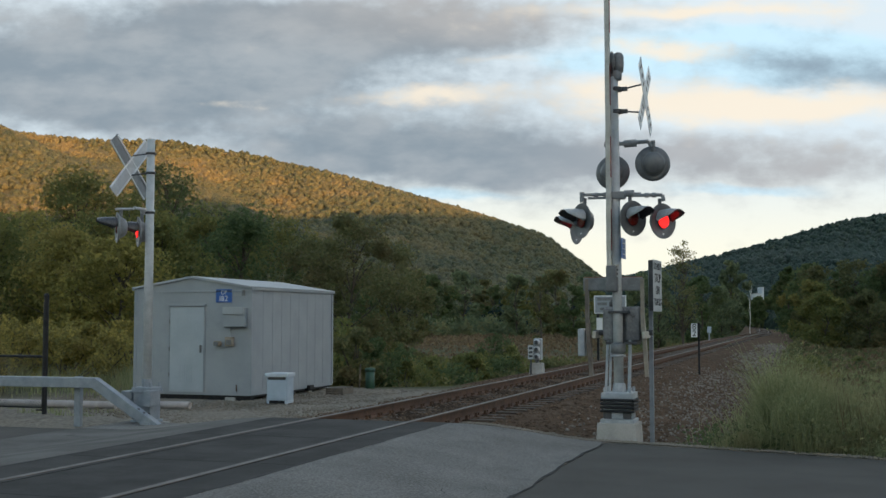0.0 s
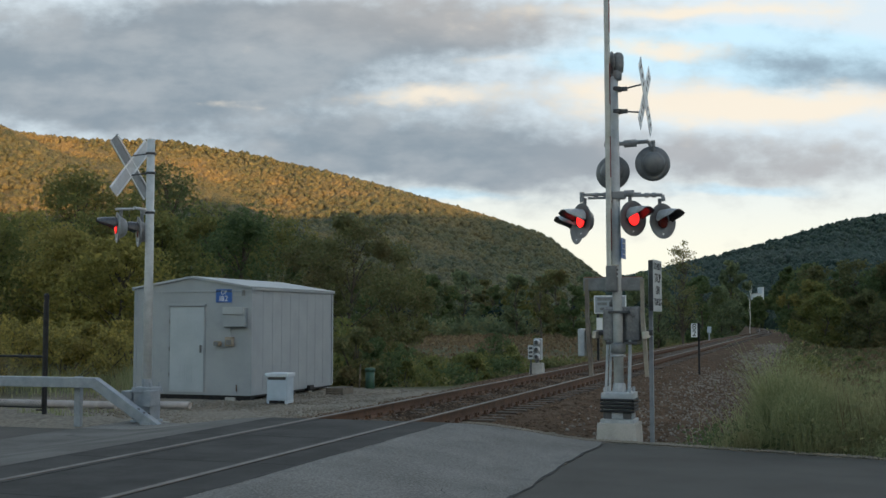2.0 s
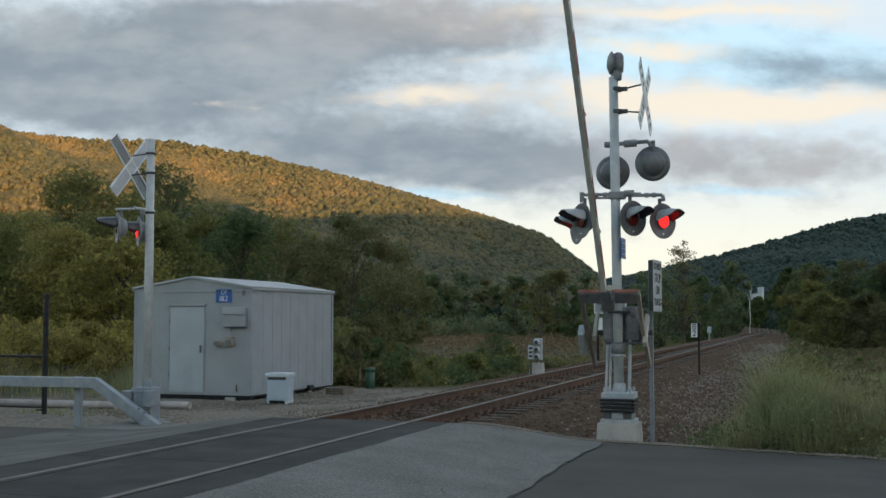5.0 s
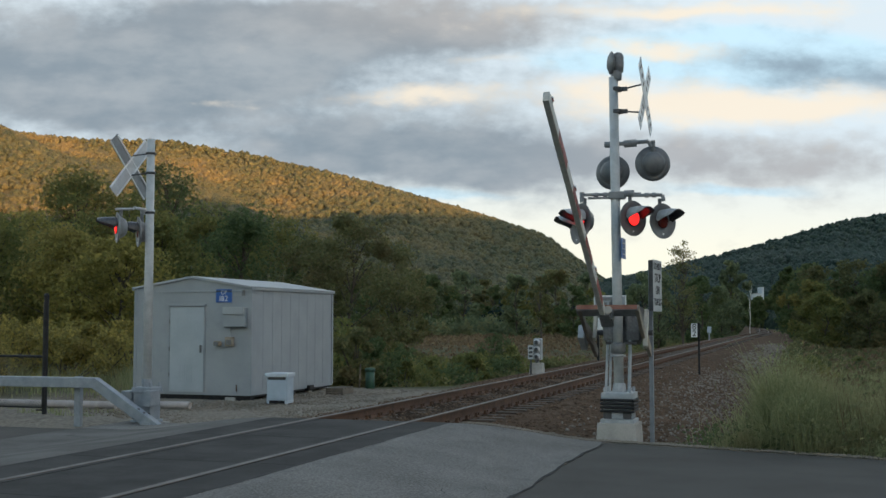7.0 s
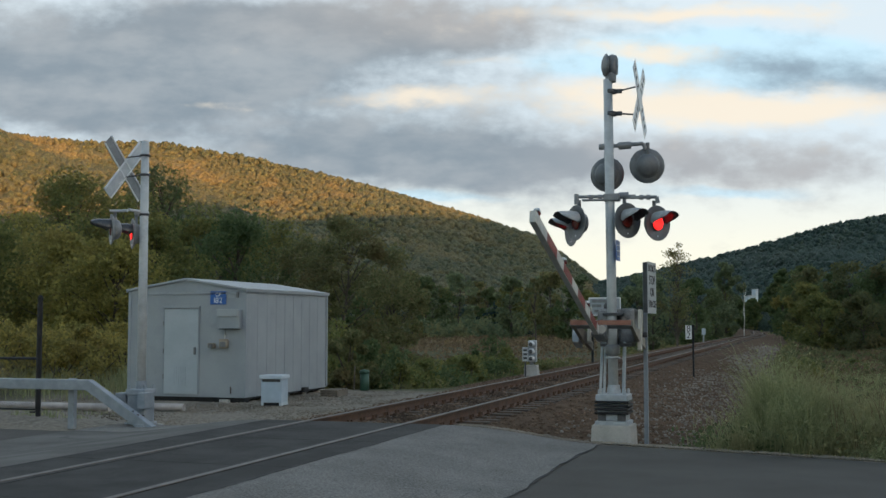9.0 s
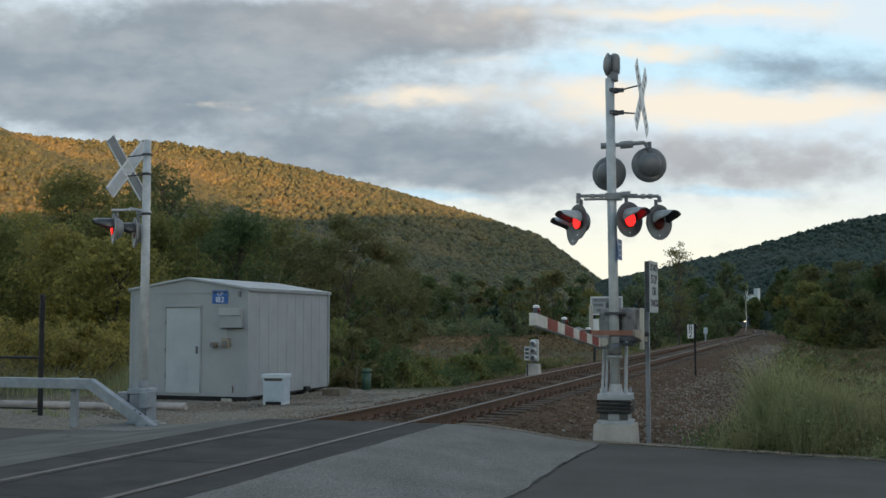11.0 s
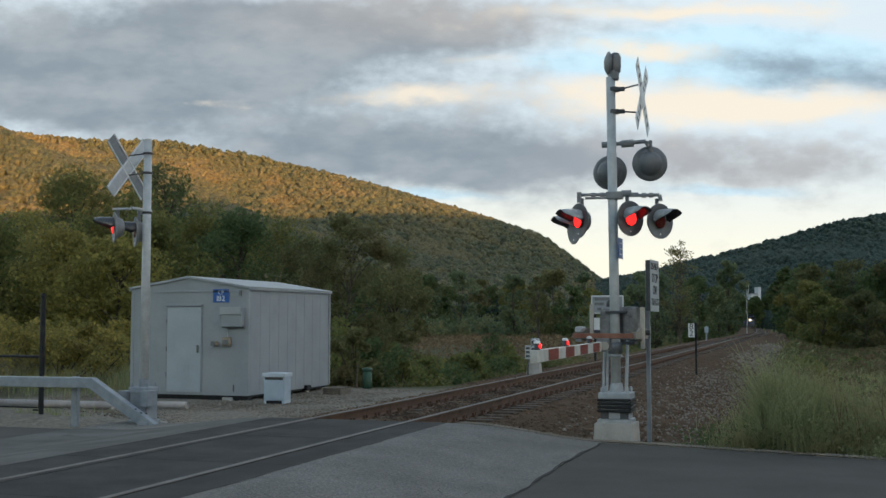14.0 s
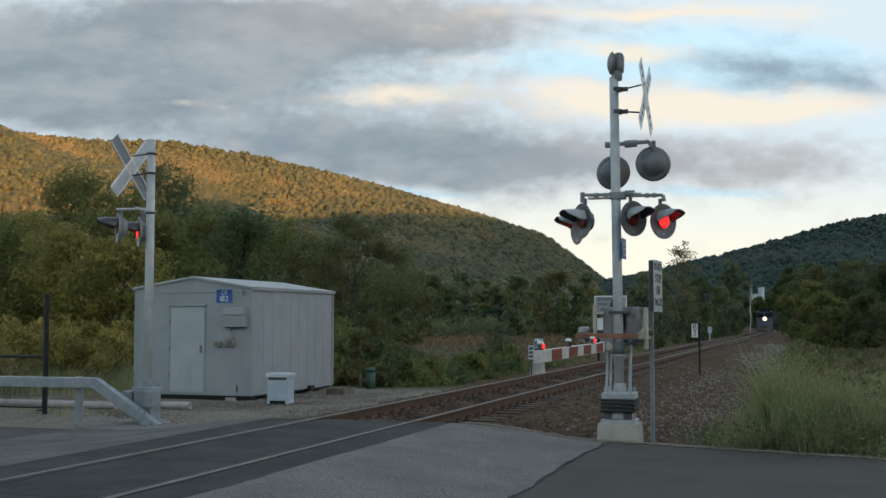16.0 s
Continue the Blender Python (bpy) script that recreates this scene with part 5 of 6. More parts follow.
    pl = part("board", cube(0.0, -0.08, 2.22, 1.38, -0.055, 3.0, bevel=0.02), WHITE, p, "white rounded board")
    part("inset", cube(0.05, -0.083, 2.27, 1.33, -0.0805, 2.95), SHED, pl)
    for x, z, wd in ((0.15, 2.78, 0.9), (0.15, 2.58, 0.4), (0.75, 2.58, 0.4), (0.25, 2.36, 0.25)):
        part("letter_bar", cube(x, -0.085, z, x + wd, -0.082, z + 0.12), GREY_BOX, pl, "plain dark lettering bar")
    part("lower_plate", cube(0.1, -0.085, 1.45, 0.36, -0.07, 2.05, bevel=0.004), WHITE, p, "small white plate, backlit grey painted in")
    # marker far down the line
    p = thing("track_marker", -2.1, 95.0, -0.6, "small blue and white marker on a pale stake", "sign")
    part("stake", bar((0, 0, 0), (0.05, 0, 1.5), 0.06), SHED, p)
    part("plate", cube(-0.12, -0.08, 0.95, 0.2, -0.04, 1.45, bevel=0.01), BOX_BLUE, p)


near = near_signal()
GATE = build_gate(near)
far_signal()
build_shed()
build_yard()
build_trackside()
# ---- plants ----
def leaf_quads(centres, normals_up, size, rng):
    """A leaf-shaped quad at each centre, turned at random."""
    n = len(centres)
    d = rng.normal(size=(n, 3))
    d /= np.linalg.norm(d, axis=1, keepdims=True)
    e = rng.normal(size=(n, 3)) + np.array([0, 0, normals_up])
    s = np.cross(d, e)
    s /= np.linalg.norm(s, axis=1, keepdims=True) + 1e-9
    ln = (size * rng.uniform(0.6, 1.4, n))[:, None]
    a, b = d * ln, s * ln * 0.62
    pts = np.stack([centres - a, centres + b * 0.9 - a * 0.1, centres + a, centres - b * 0.9 + a * 0.1], 1)
    return pts.reshape(-1, 3), np.arange(4 * n).reshape(n, 4)


def crown_points(rng, n_clusters, n_leaves, width, low, high, fill=0.75, lumps=1.0):
    """Leaf places: clusters spread in an uneven egg, leaves spread about each cluster."""
    th = rng.uniform(0, 2 * math.pi, n_clusters)
    t = rng.random(n_clusters)
    prof = np.sin(np.clip(t * 0.9 + 0.08, 0, 1) * math.pi) ** 0.7
    rad = width * prof * np.sqrt(rng.random(n_clusters)) * (1 + 0.25 * np.sin(3 * th + rng.random() * 6))
    c = np.stack([rad * np.cos(th), rad * np.sin(th), low + (high - low) * t], -1)
    size = width * lumps * rng.uniform(0.14, 0.34, n_clusters)
    who = rng.integers(0, n_clusters, n_leaves)
    d = rng.normal(size=(n_leaves, 3))
    d /= np.linalg.norm(d, axis=1, keepdims=True)
    r = size[who] * rng.random(n_leaves) ** (1 - fill)
    p = c[who] + d * r[:, None] * np.array([1, 1, 0.75])
    return c, p


def tube(v, f, a, b, r0, r1, seg=6):
    a, b = np.array(a, float), np.array(b, float)
    d = (b - a) / (np.linalg.norm(b - a) + 1e-9)
    s = np.cross(d, [0.3, 0.9, 0.1])
    s /= np.linalg.norm(s)
    t = np.cross(d, s)
    k = len(v)
    for p, r in ((a, r0), (b, r1)):
        for i in range(seg):
            g = 2 * math.pi * i / seg
            v.append(tuple(p + r * (math.cos(g) * s + math.sin(g) * t)))
    for i in range(seg):
        j = (i + 1) % seg
        f.append((k + i, k + j, k + seg + j, k + seg + i))


def tree(k, d, height, width, leaf, label, seed, leaves=4500, size=0.13, low=0.25, clusters=46, bark=None, fill=0.7, trunk_r=None, z=None, lumps=1.0, sway=0.03):
    rng = np.random.default_rng(seed)
    x, y = spot(k, d)
    z = float(ground_z(x, y)) - 0.1 if z is None else z
    ob = thing("tree", x, y, z, label, "tree", "trees of the valley")
    c, p = crown_points(rng, clusters, leaves, width, height * low, height, fill, lumps)
    pts, quads = leaf_quads(p, 0.4, size, rng)
    many("crown", pts, quads, leaf, ob)
    v, f = [], []
    r = trunk_r or height * 0.014
    prev = np.array([0.0, 0, 0])
    spine = [prev]
    for i in range(1, 6):
        nxt = np.array([rng.normal() * sway * height * i / 5, rng.normal() * sway * height * i / 5, height * 0.86 * i / 5])
        tube(v, f, prev, nxt, r * (1 - 0.16 * (i - 1)), r * (1 - 0.16 * i), 8)
        prev = nxt
        spine.append(nxt)
    for i in range(0, clusters, 2):
        tgt = c[i]
        s = min(max(tgt[2] / height - 0.22, 0.12), 0.8) / 0.86 * 5
        j = min(int(s), 4)
        a = spine[j] + (spine[j + 1] - spine[j]) * (s - j)
        mid = (a + tgt) / 2 + rng.normal(size=3) * 0.02 * height
        tube(v, f, a, mid, r * 0.4, r * 0.26, 5)
        tube(v, f, mid, tgt, r * 0.26, r * 0.08, 5)
    raw("trunk", v, f, bark or BARK, ob, True)
    return ob


def bush(k, d, height, width, leaf, label, seed, leaves=1500, size=0.09, z=None):
    rng = np.random.default_rng(seed)
    x, y = spot(k, d)
    z = float(ground_z(x, y)) - 0.05 if z is None else z
    ob = thing("bush", x, y, z, label, "bush", "bushes of the valley")
    c, p = crown_points(rng, 22, leaves, width, 0.02 * height, height, 0.7, 1.2)
    pts, quads = leaf_quads(p, 0.4, size, rng)
    many("foliage", pts, quads, leaf, ob)
    v, f = [], []
    for i in range(0, 22, 2):
        tube(v, f, (rng.normal() * 0.1, rng.normal() * 0.1, 0), c[i], 0.03, 0.008, 5)
    raw("woody_base", v, f, BARK, ob)
    return ob


def build_trees():
    G, Y, D, R = LEAF_GREEN, LEAF_YELLOW, LEAF_DARK, LEAF_RUSSET
    tall = "tall green deciduous tree with dense dark crown"
    gold = "yellowing deciduous tree with loose crown"
    airy = "slender tree with sparse olive leaves"
    russ = "broad tree with leaves turning russet"
    # west of the track, behind the shed
    for i, row in enumerate([
        (-322, 62, 11.0, 3.6, G, tall), (-248, 64, 11.6, 3.4, D, tall), (-283, 58, 9.0, 3.2, G, tall), (-210, 60, 8.8, 3.0, G, tall),
        (-370, 50, 7.6, 3.0, Y, gold), (-330, 44, 6.3, 2.6, Y, gold), (-400, 46, 7.0, 3.0, G, gold), (-290, 42, 6.0, 2.3, Y, gold), (-252, 47, 7.2, 2.4, G, tall),
        (-445, 52, 8.0, 3.2, Y, gold), (-175, 56, 8.2, 3.0, D, tall), (-150, 66, 8.8, 3.2, G, tall), (-268, 60, 9.6, 3.2, G, tall)]):
        k, d, h, w, m, lb = row
        tree(k, d, h, w, m, lb, 100 + i, leaves=11500, size=0.095 if m is not Y else 0.085, low=0.12, clusters=80, lumps=1.3)
    tree(-82, 52, 7.7, 3.0, LEAF_OLIVE, airy, 140, leaves=15000, size=0.08, low=0.16, clusters=70, fill=0.5)
    tree(-116, 55, 7.0, 2.5, LEAF_OLIVE, airy, 141, leaves=10000, size=0.08, low=0.12, clusters=54, fill=0.5)
    tree(-42, 60, 7.0, 2.2, LEAF_OLIVE, airy, 142, leaves=7000, size=0.085, low=0.15, clusters=44, fill=0.45)
    tree(86, 75, 6.0, 1.0, LEAF_OLIVE, airy, 143, leaves=1400, size=0.09, low=0.3, clusters=22, fill=0.4)
    # by the line, further on
    tree(212, 98, 9.5, 1.8, LEAF_OLIVE, airy, 150, leaves=3200, size=0.085, low=0.22, clusters=70, fill=0.6, lumps=1.3)
    tree(190, 110, 7.5, 2.6, LEAF_HAZE, tall, 151, leaves=4200, size=0.17, low=0.05)
    tree(228, 120, 7.4, 2.6, D, russ, 152, leaves=3800, size=0.17, low=0.05)
    tree(176, 130, 8.4, 3.0, LEAF_HAZE, tall, 153, leaves=3800, size=0.2, low=0.05)
    tree(255, 160, 11.0, 2.3, LEAF_HAZE, tall, 154, leaves=4800, size=0.24, low=0.08)
    tree(245, 150, 7.2, 3.0, LEAF_HAZE, tall, 155, leaves=3600, size=0.22, low=0.04)
    tree(251, 185, 9.0, 2.2, G, tall, 156, leaves=3600, size=0.25, low=0.04)
    tree(271, 150, 7.6, 0.7, LEAF_OLIVE, "bare white birch leaning by the track", 157, leaves=50, size=0.12, low=0.6, clusters=10, bark=BIRCH, trunk_r=0.07, sway=0.014)
    for i, (k, d, h, w, m) in enumerate([(324, 150, 10.6, 3.6, D), (330, 128, 7.8, 3.0, G), (306, 250, 15, 3.2, D), (330, 142, 10.0, 3.2, R), (350, 132, 8.8, 3.4, D), (366, 128, 10.4, 3.6, R), (388, 122, 9.0, 3.6, D),
                                        (410, 120, 10, 4.6, R), (338, 118, 6.0, 3.0, G), (376, 112, 5.8, 3.2, R), (313, 170, 9, 2.6, G), (440, 118, 9.6, 4.6, D), (303, 360, 18, 4.2, D),
                                        (250, 300, 13, 4.0, D), (266, 505, 14, 5.0, D), (283, 510, 12, 5.0, D), (275, 500, 13.0, 4.5, D), (291, 505, 17, 4.0, D), (250, 260, 11, 4.5, D), (279, 500, 13.8, 3.6, D)]):
        tree(k, d, h, w, m, russ if m is R else tall, 160 + i, leaves=4800, size=0.2 * d / 130, low=0.04, clusters=56)
    # the edge of the wood at the far side of the field
    rng = np.random.default_rng(77)
    for i in range(22):
        k, d = -125 + 12.4 * i + rng.uniform(-6, 6), rng.uniform(205, 330)
        h = d * rng.uniform(0.03, 0.05) + 2.5
        if k > 128:
            h *= 0.8
        tree(k, d, h, h * rng.uniform(0.26, 0.4), (LEAF_HAZE, G, LEAF_HAZE, LEAF_OLIVE, D)[i % 5], tall if i % 5 != 3 else airy, 700 + i, leaves=2600, size=0.0016 * d, low=0.05, clusters=40)
    # bushes along the west foot of the bank and round the yard
    rng = np.random.default_rng(21)
    for i in range(34):
        k = rng.uniform(-100, 110)
        d = rng.uniform(32, 62)
        if k > (1.0 - 7.2 / d) * 170:
            continue
        x, y = spot(k, d)
        if x > -4.2:
            continue
        bush(k, d, rng.uniform(0.8, 1.9), rng.uniform(0.8, 1.7), (G, D, LEAF_OLIVE, G)[i % 4], "low green shrub beside the railway bank", 300 + i, leaves=1600, size=0.07)
    for i, (k, d, h, w, m) in enumerate([(-60, 31, 1.3, 1.0, D), (-38, 34, 1.1, 1.1, G), (-78, 30, 1.6, 0.9, LEAF_OLIVE), (-10, 40, 1.4, 1.5, D), (20, 45, 1.3, 1.6, D), (-95, 36, 2.6, 1.4, G), (47, 62, 2.4, 1.3, D)]):
        bush(k, d, h, w, m, "low green shrub beside the railway bank", 350 + i, leaves=2600, size=0.065)
    for i, (k, d, h, w) in enumerate([(-335, 29, 1.5, 1.1), (-310, 30, 1.6, 1.2), (-290, 31, 1.4, 1.0), (-355, 31, 1.7, 1.2), (-385, 30, 1.6, 1.3), (-275, 34, 1.9, 1.2), (-405, 27, 1.2, 0.9)]):
        bush(k, d, h, w, LEAF_GOLD, "yellow-green goldenrod thicket behind the fence", 400 + i, leaves=3000, size=0.05)
    for i in range(16):
        k, d = rng.uniform(322, 440), rng.uniform(55, 110)
        bush(k, d, rng.uniform(0.5, 1.2), rng.uniform(0.8, 1.8), (G, LEAF_OLIVE, R, LEAF_OLIVE)[i % 4], "rough green brush on the low meadow", 450 + i, leaves=1400, size=0.1)


LEAF_OLIVE = foliage("olive_leaves", (0.125, 0.14, 0.06), (0.205, 0.2, 0.088), (0.195, 0.16, 0.078), 0.4, thin=0.5)


def build_undergrowth():
    """Brush over the fields and hedges at the feet of the hills."""
    rng = np.random.default_rng(31)

    def scatter(name, n, k0, k1, d0, d1, h, size, mat, label, cond=None):
        d = np.sqrt(rng.random(n) * (d1 ** 2 - d0 ** 2) + d0 ** 2)
        k = rng.uniform(k0, k1, n)
        x = EYE[0] + d * (FWD[0] + SIDE[0] * k / 1000)
        y = EYE[1] + d * (FWD[1] + SIDE[1] * k / 1000)
        off = x - track_x(y)
        keep = (np.abs(off) > 4.3) & (y > 26.5 + 2 * rng.random(n))
        if cond is not None:
            keep &= cond(x, y)
        x, y, d = x[keep], y[keep], d[keep]
        lump = 0.55 + 0.6 * np.sin(x * 0.45 + 1.3 * np.sin(y * 0.21)) * np.sin(y * 0.33 + np.sin(x * 0.3))
        z = ground_z(x, y) + h * np.clip(lump, 0.1, 1.3) * rng.random(len(x)) ** 0.8
        pts, quads = leaf_quads(np.stack([x, y, z], -1), 0.2, size, rng)
        s = (d / d0)
        mid = np.stack([x, y, z], -1)
        pts = ((pts.reshape(-1, 4, 3) - mid[:, None]) * np.minimum(s, 4.0)[:, None, None] + mid[:, None]).reshape(-1, 3)
        tagged(many(name, pts, quads, mat), label, "brush", kind="stuff")

    scatter("field_brush", 22000, -420, 130, 27, 80, 0.75, 0.055, LEAF_OLIVE, "low olive brush covering the wet field")
    scatter("dry_brush", 24000, -420, 140, 45, 260, 0.9, 0.075, DRY, "brown dry weeds covering the field")
    scatter("meadow_brush", 11000, 300, 480, 24, 130, 0.8, 0.06, LEAF_RUSSET, "rough green meadow weeds")
    scatter("dry_meadow", 15000, 315, 480, 22, 120, 0.7, 0.05, DRY, "brown dry weeds on the low meadow")
    scatter("bank_brush", 16000, 285, 430, 30, 130, 0.7, 0.05, LEAF_OLIVE, "olive weeds at the foot of the bank", lambda x, y: (x - track_x(y) < 9.0) & (y > 24))
    scatter("verge_brush", 7000, 150, 275, 60, 200, 0.8, 0.09, LEAF_OLIVE, "olive weeds beside the railway bank", lambda x, y: x < track_x(y))
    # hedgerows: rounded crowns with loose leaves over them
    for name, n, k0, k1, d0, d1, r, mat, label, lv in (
            ("hedgerow", 150, -430, 150, 235, 300, 2.6, LEAF_HAZE, "green hedgerow across the far field", 2),
            ("hedgerow", 260, -430, 165, 300, 430, 4.2, CANOPY_SHADED, "dark tree line at the foot of the hill", 2),
            ("hedgerow", 160, 150, 480, 260, 420, 4.5, CANOPY_SHADED, "dark tree line at the foot of the hill", 2)):
        k, d = rng.uniform(k0, k1, n), rng.uniform(d0, d1, n)
        x = EYE[0] + d * (FWD[0] + SIDE[0] * k / 1000)
        y = EYE[1] + d * (FWD[1] + SIDE[1] * k / 1000)
        keep = (np.abs(x - track_x(y)) > 9) & ((k < 262) | (k > 300))
        c = np.stack([x, y, ground_z(x, y)], -1)[keep]
        rr = r * rng.uniform(0.6, 1.4, len(c))
        c[:, 2] += rr * 0.5
        m = 240
        who = np.repeat(np.arange(len(c)), m)
        q = rng.normal(size=(len(who), 3))
        q /= np.linalg.norm(q, axis=1, keepdims=True)
        lob = 1 + 0.22 * np.sin(4 * q[:, 0] + who) + 0.2 * np.sin(5 * q[:, 1] + 2 * who) + 0.15 * np.sin(6 * q[:, 2] + 3 * who)
        p = c[who] + q * (rr[who] * lob * rng.uniform(0.75, 1.05, len(who)))[:, None]
        p = p[p[:, 2] > ground_z(p[:, 0], p[:, 1]) - 0.2]
        pts, quads = leaf_quads(p, 0.3, r * 0.17, rng)
        tagged(many(name, pts, quads, mat), label, "hedge", kind="stuff")


def blades(name, x, y, z, h, width, mat, label, rng, droop=0.35):
    """Grass blades, each a thin bent strip of three pieces."""
    n = len(x)
    a = rng.uniform(0, 2 * math.pi, n)
    lean_ = droop * h * rng.uniform(0.2, 1.0, n)
    dx, dy = np.cos(a), np.sin(a)
    g = rng.uniform(0, math.pi, n)
    wx, wy = np.cos(g), np.sin(g)
    pts = []
    for s, w in ((0.0, 1.0), (0.4, 0.85), (0.75, 0.55), (1.0, 0.08)):
        cx, cy, cz = x + dx * lean_ * s ** 2, y + dy * lean_ * s ** 2, z + h * (s - 0.12 * s ** 3)
        for sg in (-1, 1):
            pts.append(np.stack([cx + sg * wx * (width * w), cy + sg * wy * (width * w), cz], -1))
    v = np.stack(pts, 1).reshape(-1, 3)
    base = np.array([[0, 1, 3, 2], [2, 3, 5, 4], [4, 5, 7, 6]])
    f = (base[None] + (np.arange(n) * 8)[:, None, None]).reshape(-1, 4)
    return tagged(many(name, v, f, mat), label, "grass", kind="stuff")


def build_grass():
    rng = np.random.default_rng(41)
    def edge(x):
        return 15.68 - np.maximum(x - 3.4, 0) * 0.26
    # tufts of long grass, thin and low beside the ballast, tall further out
    xs, ys, zs, hs = [], [], [], []
    for i in range(330):
        cx = rng.uniform(4.35, 11.5)
        cy = edge(cx) + 0.2 + 8.5 * rng.random() ** 1.6
        full = float(smooth01(cx - 0.08 * (cy - 15.5), 4.35, 5.75))
        if full < 0.08 or rng.random() > 0.35 + 0.65 * full:
            continue
        m = int(60 + 150 * full)
        r = rng.uniform(0.12, 0.42)
        a, q = rng.uniform(0, 6.28, m), np.sqrt(rng.random(m)) * r
        px, py = cx + q * np.cos(a), cy + q * np.sin(a)
        back = float(smooth01(cy - edge(cx), 0.1, 1.5))
        tall = (0.2 + 0.95 * full) * (0.42 + 0.58 * back) * (0.68 + 0.85 * math.exp(-((cx - 5.75) / 0.55) ** 2)) * rng.uniform(0.5, 1.25)
        ok = py > edge(px) + 0.05 * rng.random(m)
        xs.append(px[ok])
        ys.append(py[ok])
        hs.append((tall * rng.uniform(0.45, 1.05, m) * np.where(rng.random(m) < 0.05, 1.3, 1.0))[ok])
    x, y, h = np.concatenate(xs), np.concatenate(ys), np.concatenate(hs)
    blades("tall_grass", x, y, ground_z(x, y) - 0.03, h, 0.005, GRASS, "tall pale green grass in tufts on the verge", rng, 0.6)
    # short green growth between the tufts
    n = 16000
    xl, yl = rng.uniform(4.3, 11.5, n), 14.6 + 9.5 * rng.random(n)
    ok = (yl > edge(xl) + 0.06) & (rng.random(n) < smooth01(xl, 4.1, 5.2))
    xl, yl = xl[ok], yl[ok]
    pts, quads = leaf_quads(np.stack([xl, yl, ground_z(xl, yl) + 0.35 * rng.random(len(xl)) ** 1.5], -1), 0.6, 0.035, rng)
    tagged(many("low_growth", pts, quads, LEAF_DARK), "short green leafy growth under the grass", "weeds", kind="stuff")
    n2 = 3000
    xd, yd = rng.uniform(6.4, 12, n2), rng.uniform(15.2, 24, n2)
    blades("dry_stalks", xd, yd, ground_z(xd, yd) - 0.03, rng.uniform(0.4, 1.2, n2), 0.006, DRY, "brown dry stalks among the grass", rng, 0.4)
    # seed heads and leafy weeds in it
    k = rng.random(len(x)) < 0.9
    pts, quads = leaf_quads(np.stack([x[k] + rng.normal(size=k.sum()) * 0.06, y[k] + rng.normal(size=k.sum()) * 0.06, ground_z(x[k], y[k]) + h[k] * rng.uniform(0.3, 1.0, k.sum())], -1), 0.6, 0.022, rng)
    tagged(many("verge_weeds", pts, quads, GRASS), "pale leafy weeds among tall grass", "weeds", kind="stuff")
    n = 26000
    x, y = rng.uniform(3.5, 11.0, n), 17.2 + 75 * rng.random(n) ** 1.6
    patch = np.sin(x * 1.9 + 2 * np.sin(y * 0.6)) * np.sin(y * 0.9 + np.sin(x * 1.4))
    keep = rng.random(n) < smooth01(x, 3.9, 5.9) * (0.7 + 0.3 * patch) + 0.012
    x, y = x[keep], y[keep]
    z = np.maximum(np.interp(x, [3.2, 4.3, 6.5, 6.6], [-0.4, -0.72, -1.9, -9]), ground_z(x, y))
    blades("bank_grass", x, y, z - 0.02, rng.uniform(0.2, 0.7, len(x)) * (0.6 + 0.5 * smooth01(x, 4, 7)), 0.006 + 0.012 * smooth01(y, 25, 80), GRASS, "thin grass on the ballast slope", rng, 0.5)
    n = 7000
    x, y = rng.uniform(-14, -7.5, n), rng.uniform(20.5, 30, n)
    keep = (rng.random(n) < smooth01(y, 20, 26)) & ((x < -8.6) | (y > 27))
    x, y = x[keep], y[keep]
    blades("yard_grass", x, y, ground_z(x, y) - 0.02, rng.uniform(0.2, 0.8, len(x)), 0.008, GRASS, "tall pale grass at the yard's edge", rng, 0.4)
    n = 900
    x, y = rng.uniform(-9.5, -6.2, n), rng.uniform(17.3, 18.4, n)
    keep = np.sin(x * 3.1) * np.sin(y * 5) > 0.1
    x, y = x[keep], y[keep]
    blades("low_weeds", x, y, ground_z(x, y) - 0.02, rng.uniform(0.05, 0.16, len(x)), 0.008, GRASS, "low green weeds in the gravel", rng, 0.6)


# ---- far things ----
def build_house():
    x, y = spot(278, 545)
    h = thing("house", x, y, 1.0, "white house half hidden behind trees", "house", turn=20)
    bm = cube(-2.2, -3, -1.5, 2.2, 3, 12.6)
    part("wall", bm, BOX_LID, h, "white clapboard wall")
    part("wing", cube(1.0, -3.2, 12.5, 2.2, 3, 16.0), BOX_LID, h, "white upper wing")
    bm = bmesh.new()
    a = [bm.verts.new(p) for p in ((-2.4, -3.3, 12.6), (1.0, -3.3, 12.6), (1.0, 3.3, 12.6), (-2.4, 3.3, 12.6), (-2.3, 0, 13.1), (1.0, 0, 13.1))]
    for q in ((0, 1, 5, 4), (2, 3, 4, 5), (0, 4, 3), (1, 2, 5), (0, 3, 2, 1)):
        bm.faces.new([a[i] for i in q])
    part("roof", bm, GREY_BOX, h, "grey shingle roof")
    for px in (-1.4, 0.6):
        w = part("window", cube(px - 0.4, -3.06, 8.2, px + 0.4, -3.01, 9.8), GLASS, h, "dark window pane")
        part("frame", cube(px - 0.52, -3.04, 8.1, px + 0.52, -3.005, 8.2), WHITE, w)


